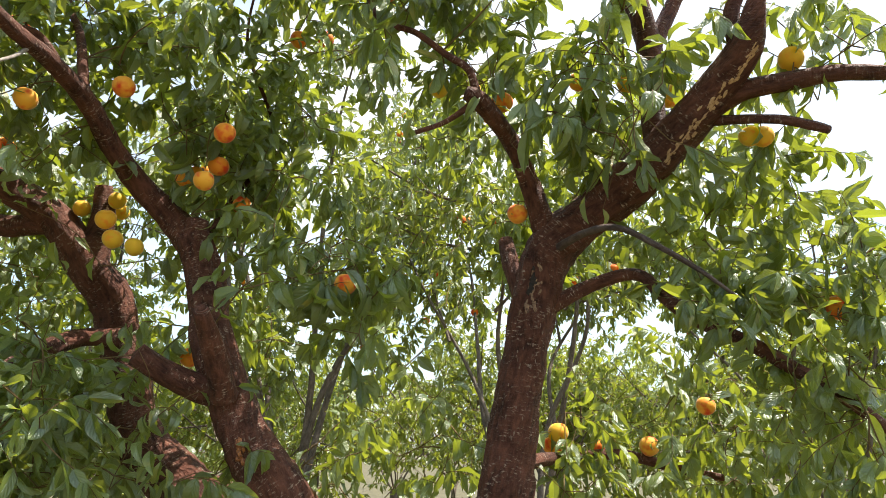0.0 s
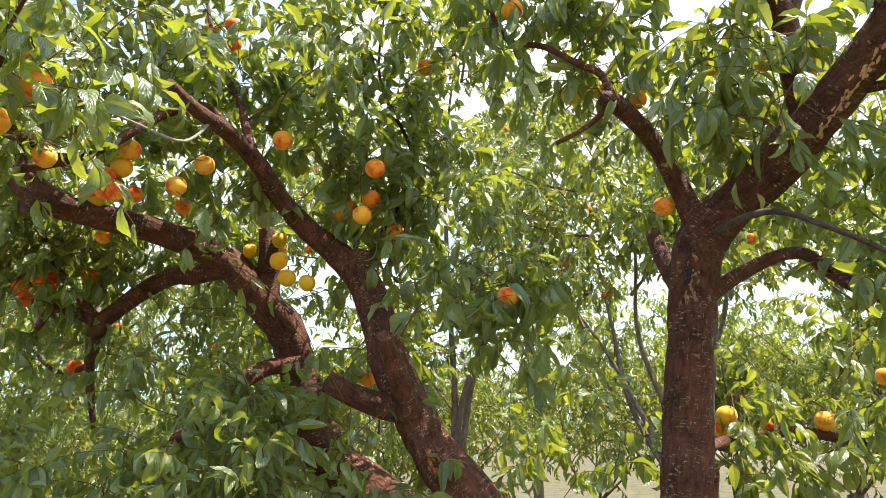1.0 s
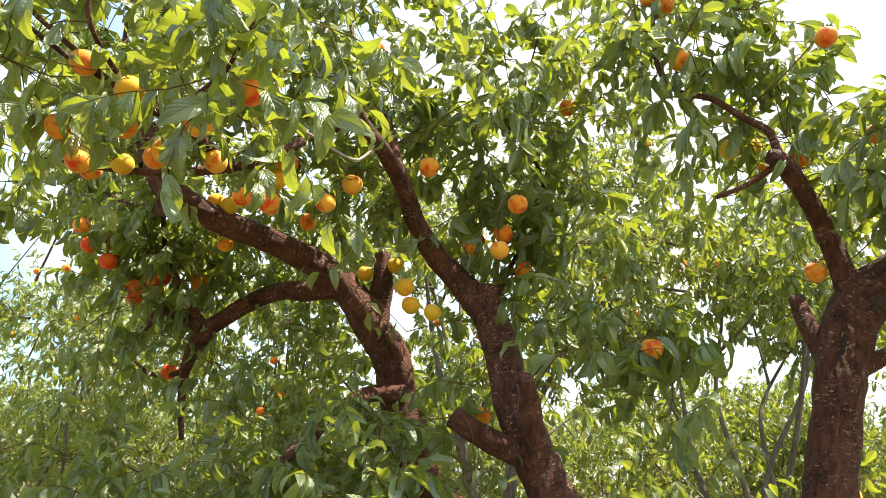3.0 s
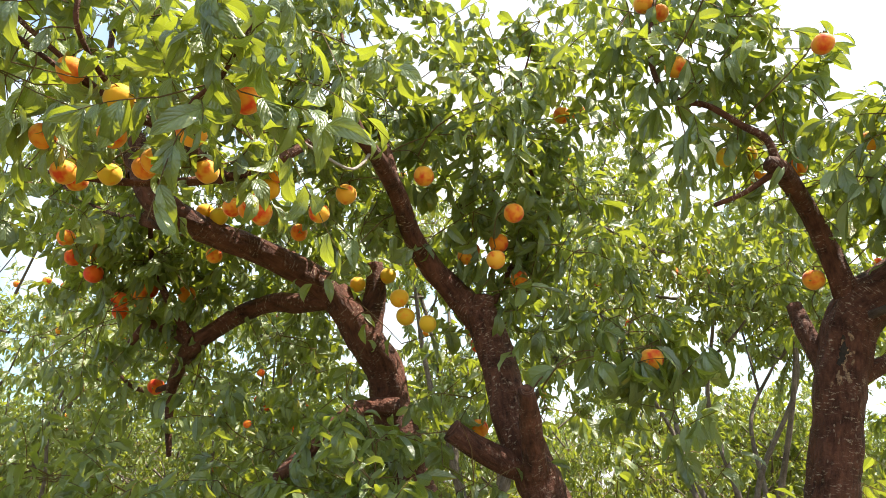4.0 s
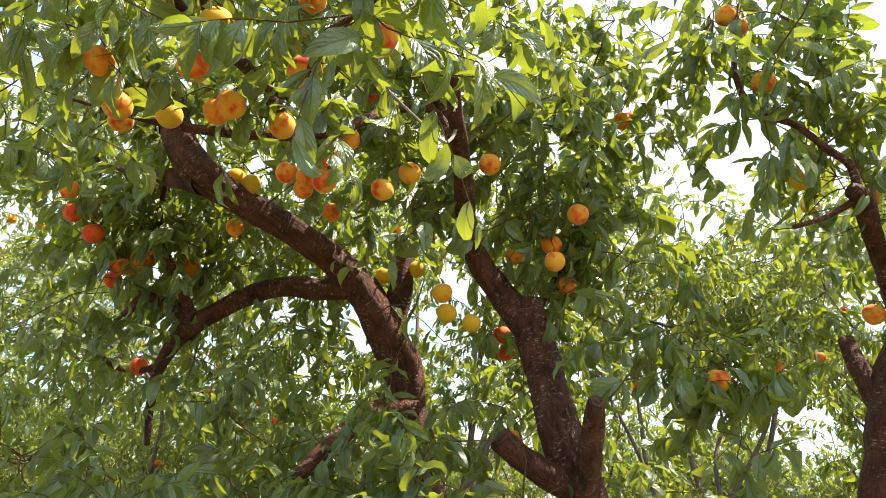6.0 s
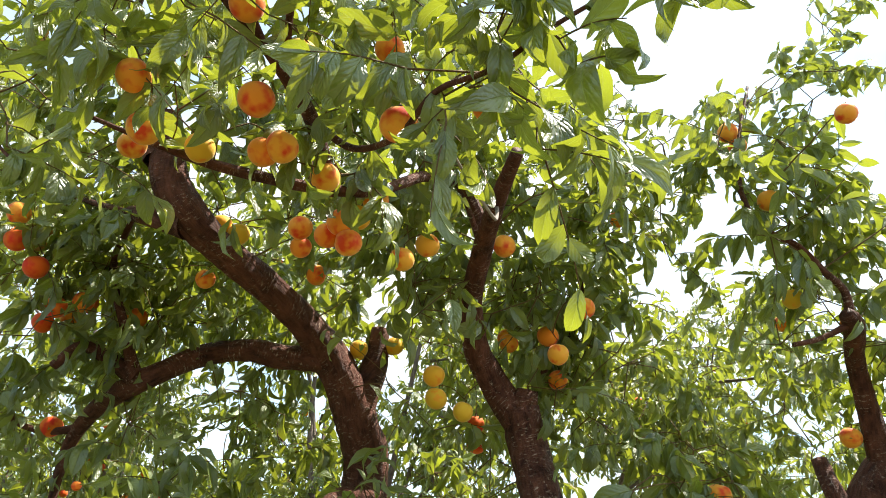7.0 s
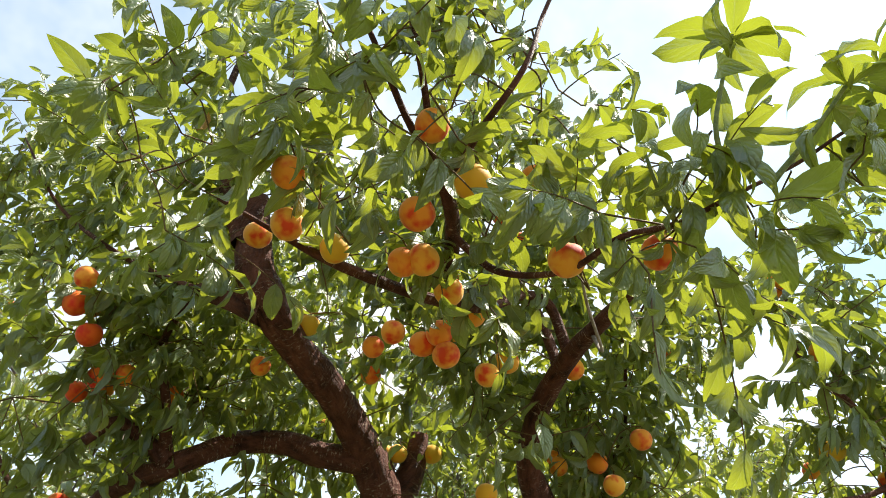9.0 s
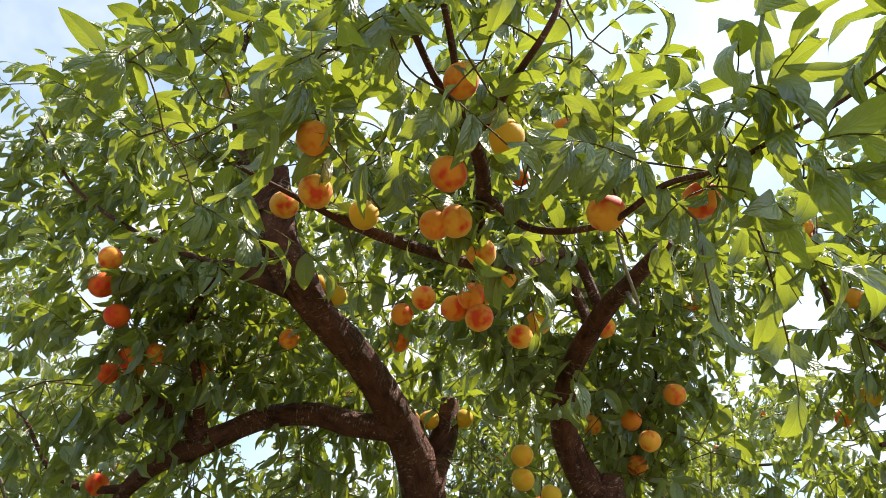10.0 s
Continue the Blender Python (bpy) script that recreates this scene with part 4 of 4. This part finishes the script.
hugging(right, right_trunk, along_line((0.28, 2.32, 1.55), (0.36, 2.27, 2.05), 36, 0.05, 12, (0.0, -0.9, 0.0)), PALE_BARK, "flake", "pale loose bark flakes", 0.002, 13, 0.007)
hugging(left, left_trunk, along_line((-0.583, 2.26, 1.58), (-0.600, 2.26, 1.63), 30, 0.011, 14, (0.0, -0.9, 0.0)), GUM, "gum_wound", "amber dried gum oozing from a wound", 0.016, 15, 0.014)
hugging(left, left_trunk, along_line((-0.55, 2.26, 1.50), (-0.84, 2.27, 2.33), 50, 0.045, 16, (0.0, -0.9, 0.0)), PALE_BARK, "flake", "pale loose bark flakes", 0.002, 17, 0.007)

rng0 = np.random.default_rng(3)


def extra(low, high, count):
    """More clumps, strewn evenly in a box."""
    return [tuple(p) for p in rng0.uniform(low, high, (count, 3))]


RIGHT_TIPS = fruit_tops(FRUIT_RIGHT, FRUIT_RIGHT_PALE)
ALL_FRUIT = FRUIT_LEFT + FRUIT_FRONT + FRUIT_PALE + FRUIT_RED + FRUIT_RIGHT + FRUIT_RIGHT_PALE
# Wood and fruit to keep visible: leaves between them and the camera are dropped.
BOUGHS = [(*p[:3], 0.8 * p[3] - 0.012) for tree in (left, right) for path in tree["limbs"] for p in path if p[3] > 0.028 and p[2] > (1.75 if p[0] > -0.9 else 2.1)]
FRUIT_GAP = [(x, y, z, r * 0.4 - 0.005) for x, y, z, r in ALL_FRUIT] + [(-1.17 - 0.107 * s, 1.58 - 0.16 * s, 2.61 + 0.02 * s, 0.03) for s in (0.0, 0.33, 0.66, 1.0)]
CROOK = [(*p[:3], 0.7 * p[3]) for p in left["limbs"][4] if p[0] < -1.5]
foliate(left, A_FRONT + A_NEAR, 21, 1.9, 11, 0.120, 8, LEAF, singles=lambda p: (p[:, 1] < 1.35) & (p[:, 0] < -1.0), tips=fruit_tops(FRUIT_FRONT), kept_in_view=FRUIT_GAP + CROOK, chance=0.85)
A_ELBOW = [(-1.22, 1.80, 2.86), (-1.33, 1.72, 2.82), (-1.42, 1.66, 2.72), (-1.50, 1.60, 2.66), (-1.60, 1.55, 2.64), (-1.70, 1.52, 2.62), (-1.80, 1.48, 2.62), (-1.58, 1.48, 2.58),
    (-1.45, 1.58, 2.62), (-1.90, 1.45, 2.64), (-1.62, 1.30, 2.66), (-1.52, 1.42, 2.68)]
foliate(left, A_ELBOW, 35, 2.4, 9, 0.112, 8, LEAF, spread=0.05, length=(0.08, 0.18), kept_in_view=FRUIT_GAP + CROOK, chance=0.85, hang=0.3)
foliate(left, A_STEMS, 29, 1.8, 7, 0.122, 8, LEAF, spread=0.06, kept_in_view=FRUIT_GAP, chance=0.8)
foliate(left, A_SHOOT, 24, 1.0, 6, 0.128, 8, LEAF, spread=0.04, length=(0.08, 0.14), hang=-0.1)
rosette(left, [(-1.187, 0.967, 2.597, 0.006), (-1.245, 0.945, 2.70, 0.005), (-1.255, 0.905, 2.80, 0.004), (-1.249, 0.871, 2.906, 0.0035)], 9, 0.175, 51, GREEN_STEM)
rosette(left, [(-1.13, 0.95, 2.65, 0.006), (-1.07, 0.90, 2.76, 0.005), (-1.017, 0.854, 2.874, 0.004)], 8, 0.165, 52, GREEN_STEM)
rosette(left, [(-1.00, 0.90, 2.74, 0.006), (-0.95, 0.88, 2.88, 0.005), (-0.92, 0.86, 2.99, 0.004)], 7, 0.155, 53, GREEN_STEM)
rosette(left, [(-1.27, 1.04, 2.56, 0.005), (-1.32, 1.02, 2.61, 0.004), (-1.36, 0.995, 2.66, 0.003)], 3, 0.10, 54, GREEN_STEM)
foliate(left, A_TOP, 22, 3.5, 12, 0.105, 5, LEAF, kept_in_view=FRUIT_GAP + BOUGHS, chance=0.75)
foliate(left, A_RIGHT + A_LOW + A_UNDER, 27, 2.2, 12, 0.106, 5, LEAF, kept_in_view=FRUIT_GAP + BOUGHS, chance=0.75)
foliate(left, A_MID, 28, 5.0, 12, 0.105, 5, LEAF, kept_in_view=FRUIT_GAP + CROOK)
foliate(left, A_LEFT + A_BACK + A_DEEP + A_CREST, 25, 6.0, 12, 0.104, 5, LEAF, tips=fruit_tops(FRUIT_LEFT, FRUIT_PALE, FRUIT_RED), kept_in_view=FRUIT_GAP + BOUGHS, chance=0.75)
foliate(left, extra((-2.5, 2.6, 2.25), (-1.6, 3.3, 3.0), 18) + extra((-3.2, 2.5, 2.1), (-2.3, 3.2, 2.7), 16) + extra((-2.3, 2.9, 1.55), (-1.2, 3.5, 2.2), 16) + extra((-1.3, 2.6, 2.0), (-0.6, 3.3, 3.1), 10), 31, 3.4, 12, 0.10, 5, LEAF, kept_in_view=BOUGHS, chance=0.6)
foliate(left, [(-0.34, 2.18, 2.23), (-0.24, 2.16, 2.20), (-0.19, 2.16, 2.08), (-0.37, 2.17, 2.10)], 34, 1.6, 9, 0.150, 8, LEAF, spread=0.05, length=(0.08, 0.18), kept_in_view=[(-0.272, 2.17, 2.137, 0.02)], chance=0.95, hang=0.9)
foliate(left, extra((-2.9, 1.95, 1.36), (-1.05, 2.8, 1.78), 46), 37, 3.4, 12, 0.112, 5, LEAF, kept_in_view=BOUGHS, chance=0.6)
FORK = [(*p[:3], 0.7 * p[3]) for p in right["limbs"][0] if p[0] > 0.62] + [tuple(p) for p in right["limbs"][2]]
foliate(right, B_MID, 26, 3.2, 12, 0.118, 6, LEAF, kept_in_view=FRUIT_GAP + FORK, hang=0.5)
foliate(right, B_BACK, 33, 3.6, 12, 0.108, 5, LEAF, kept_in_view=FRUIT_GAP + BOUGHS, chance=0.85)
foliate(right, B_TOP, 36, 6.0, 12, 0.106, 5, LEAF, kept_in_view=FRUIT_GAP + FORK)
foliate(right, B_RIGHT + B_LOW, 23, 4.2, 12, 0.112, 5, LEAF, singles=lambda p: (p[:, 1] < 2.0) & (p[:, 0] > 0.1), tips=RIGHT_TIPS, kept_in_view=FRUIT_GAP + BOUGHS, chance=0.75)


# a few withered leaves
def withered(tree, spots, seed):
    rng = np.random.default_rng(seed)
    v, f, u = leaf_forms(8)[3]
    mesh = mesh_from("withered_leaf", v, f, u)
    mesh.materials.append(DRY)
    for x, y, z in spots:
        ob = part("withered_leaf", mesh, DRY, tree["root"], "curled dry orange leaf")
        ob.matrix_basis = Matrix.Translation(Vector((x, y, z)) - tree["root"].location) @ pose(0, 0, 0, rng.uniform(-120, -60), rng.uniform(-40, 40), rng.uniform(0, 360)) @ Matrix.Scale(rng.uniform(0.06, 0.09), 4)


withered(left, [(-1.515, 1.106, 2.55), (-1.50, 1.115, 2.54), (-2.18, 1.35, 2.72), (-2.50, 2.36, 2.66), (-2.46, 2.30, 2.68), (-1.62, 1.20, 2.70)], 4)


# ---- peaches ----
def peach_mesh(seed):
    """A round fruit of radius 1 with a seam down one side and a dimple at the stalk."""
    rng = np.random.default_rng(seed)
    bm = bmesh.new()
    bmesh.ops.create_uvsphere(bm, u_segments=20, v_segments=14, radius=1.0)
    tall, lean = rng.uniform(0.94, 1.04), rng.uniform(-0.05, 0.05, 2)
    for v in bm.verts:
        x, y, z = v.co
        a = math.atan2(y, x)
        r = 1 - 0.075 * math.exp(-(a / 0.28) ** 2) * math.sqrt(max(0.0, 1 - z * z) + 0.05)
        r *= 1 - 0.16 * math.exp(-((1 - z) / 0.10)) + 0.05 * math.exp(-((1 + z) / 0.08))
        r *= 1 + 0.02 * noise.noise(Vector((x, y, z)) * 1.5 + Vector((seed, 0, 0)))
        v.co = Vector((x * r + lean[0] * z, y * r + lean[1] * z, z * r * tall))
    mesh = bpy.data.meshes.new("peach")
    bm.to_mesh(mesh)
    bm.free()
    mesh.polygons.foreach_set("use_smooth", np.ones(len(mesh.polygons), bool))
    return mesh


PEACHES, STALKS = {}, []


def peaches(rows, mat, label, group):
    if mat.name not in PEACHES:
        PEACHES[mat.name] = [peach_mesh(s) for s in range(4)]
        for mesh in PEACHES[mat.name]:
            mesh.materials.append(mat)
    if not STALKS:
        v, f, u = tube([(0, 0, 0.80, 0.09), (0.02, 0, 1.0, 0.07), (0.0, 0.02, 1.25, 0.06)], 6)
        STALKS.append(mesh_from("stalk", v, f, u))
        STALKS[0].materials.append(TWIG)
    for x, y, z, r in rows:
        ob = tagged(new("peach", PEACHES[mat.name][rng0.integers(0, 4)]), label, "peach", group)
        ob.matrix_basis = pose(x, y, z, rng0.uniform(-12, 12), rng0.uniform(-12, 12), rng0.uniform(0, 360)) @ Matrix.Scale(r, 4)
        part("stalk", STALKS[0], TWIG, ob)


peaches(FRUIT_LEFT + FRUIT_FRONT, PEACH, "orange ripening peach hanging from a leafy twig", "peaches on the trees")
peaches(FRUIT_RIGHT, PEACH, "orange ripening peach hanging from a leafy twig", "peaches on the trees")
peaches(FRUIT_PALE + FRUIT_RIGHT_PALE, PEACH_PALE, "yellow half-ripe peach hanging from a leafy twig", "peaches on the trees")
peaches(FRUIT_RED, PEACH_RED, "deep orange-red ripe peach hanging from a leafy twig", "peaches on the trees")


# ---- the orchard behind ----
def orchard_tree(at, height, width, seed, shoots, leaves, size, sections, floor=1.0, group="orchard trees behind", fruit=0):
    """A vase-shaped peach tree: trunk, rising limbs, and leafy shoots all over the crown."""
    rng = np.random.default_rng(seed)
    tree = {"root": root("peach_tree", (*at, 0.0), "leafy peach tree farther back in the orchard", "tree", group), "limbs": []}
    x, y = at
    fork = rng.uniform(0.75, 1.0)
    limb(tree, "trunk", [(x, y, -0.03, 0.13), (x + 0.02, y, 0.4, 0.10), (x, y + 0.02, fork, 0.10)], BARK_FAR, sides=10, step=0.1)
    count, thick = 6, 0.0062 * height
    for k in range(count):
        a = k / count * 2 * math.pi + rng.uniform(-0.3, 0.3)
        reach, top = width * rng.uniform(0.45, 0.8), height * rng.uniform(0.78, 0.93)
        rows = [(x, y, fork - 0.05, thick)]
        for s in (0.25, 0.5, 0.75, 1.0):
            rows.append((x + math.cos(a) * reach * s**0.8 + rng.normal(0, 0.10), y + math.sin(a) * reach * s**0.8 + rng.normal(0, 0.10), fork + (top - fork) * s, thick * (1 - 0.86 * s)))
        limb(tree, "limb", rows, BARK_FAR, sides=7, step=0.08)
        for b in (0.45, 0.65, 0.8):
            p = np.array(rows[1]) * (1 - b) + np.array(rows[4]) * b
            w = rng.normal(0, 0.45, 3) + np.array([math.cos(a) * 0.3, math.sin(a) * 0.3, 0.35])
            limb(tree, "branch", [tuple(p[:3]) + (0.013,), tuple(p[:3] + w * 0.45) + (0.009,), tuple(p[:3] + w * 0.9 + np.array([0, 0, 0.1])) + (0.005,)], BARK_FAR, sides=5, step=0.1)
    wood = np.concatenate([p[len(p) // 3 :, :3] for p in tree["limbs"][1:]])
    hearts = wood[rng.integers(0, len(wood), shoots // 7 + 6)] + rng.normal(0, 0.15, (shoots // 7 + 6, 3))
    starts = hearts[rng.integers(0, len(hearts), shoots * 3)] + rng.normal(0, 0.13, (shoots * 3, 3))
    starts = starts[starts[:, 2] > floor][:shoots]
    n = len(starts)
    ways = rng.normal(0, 0.6, (n, 3)) + np.c_[(starts[:, :2] - np.array(at)) * 0.4, np.full(n, 0.55)]
    paths, place, point, sizes = shoots_from(starts, ways, rng.uniform(0.25, 0.6, n), rng.uniform(0.2, 1.2, n), np.full(n, leaves), size, rng, 0.35)
    v, f, u = thin_wood([np.c_[p, np.linspace(0.004, 0.0015, len(p))] for p in paths], 3, 5)
    part("fine_wood", mesh_from("fine_wood", v - np.array([x, y, 0]), f, u), TWIG, tree["root"], kind="stuff")
    leaf_mass("foliage", place, point, sizes, rng, sections, LEAF_FAR, tree["root"])
    if fruit:
        rows = [(*(place[k] - np.array([0, 0, 0.045])), 0.035) for k in rng.integers(0, len(place), fruit)]
        peaches(rows, PEACH_RED if seed % 2 else PEACH, "small orange peach among the leaves of a far tree", "peaches of the trees behind")
    return tree["root"]


orchard_tree((0.75, 5.4), 4.5, 1.5, 41, 520, 21, 0.104, 3, 2.7, fruit=14)
orchard_tree((-1.2, 6.0), 5.8, 1.6, 42, 640, 21, 0.104, 3, 0.9, fruit=18)
orchard_tree((-3.6, 6.3), 4.1, 1.6, 43, 480, 21, 0.104, 3, 0.9, fruit=34)
orchard_tree((-6.0, 6.2), 4.2, 1.6, 44, 460, 21, 0.104, 3, 0.9, fruit=40)
orchard_tree((3.2, 6.0), 4.1, 1.5, 45, 460, 21, 0.104, 3, 1.0, fruit=10)
orchard_tree((5.6, 6.2), 4.0, 1.5, 46, 320, 21, 0.104, 3, 0.8)
middle = [orchard_tree((-9.8 + 6.3 * k, 8.2), 2.75, 1.35, 100 + k, 280, 15, 0.135, 2, 0.1) for k in range(3)]
for k in range(7):
    copy_thing(middle[k % 3], pose(-7.7 + 2.1 * (k + k // 2) + 0.4 * math.sin(k * 9.0), 8.2 + 0.3 * math.cos(k * 5.0), 0, 0, 0, 77 * k + 40))
for k in range(9):
    copy_thing(middle[(k + 1) % 3], pose(-9.0 + 2.2 * k + 0.4 * math.sin(k * 5.0), 9.9 + 0.3 * math.cos(k * 7.0), 0, 0, 0, 101 * k + 10))
far = [orchard_tree((-16.0 + 9.0 * k, 12.5), 3.0, 1.8, 80 + k, 260, 14, 0.17, 2, 0.2) for k in range(3)]
for k in range(9):
    copy_thing(far[k % 3], pose(-13.0 + 3.0 * (k + k // 2) + 0.5 * math.sin(k * 3.0), 12.5 + 0.5 * math.cos(k * 4.0), 0, 0, 0, 63 * k + 25))
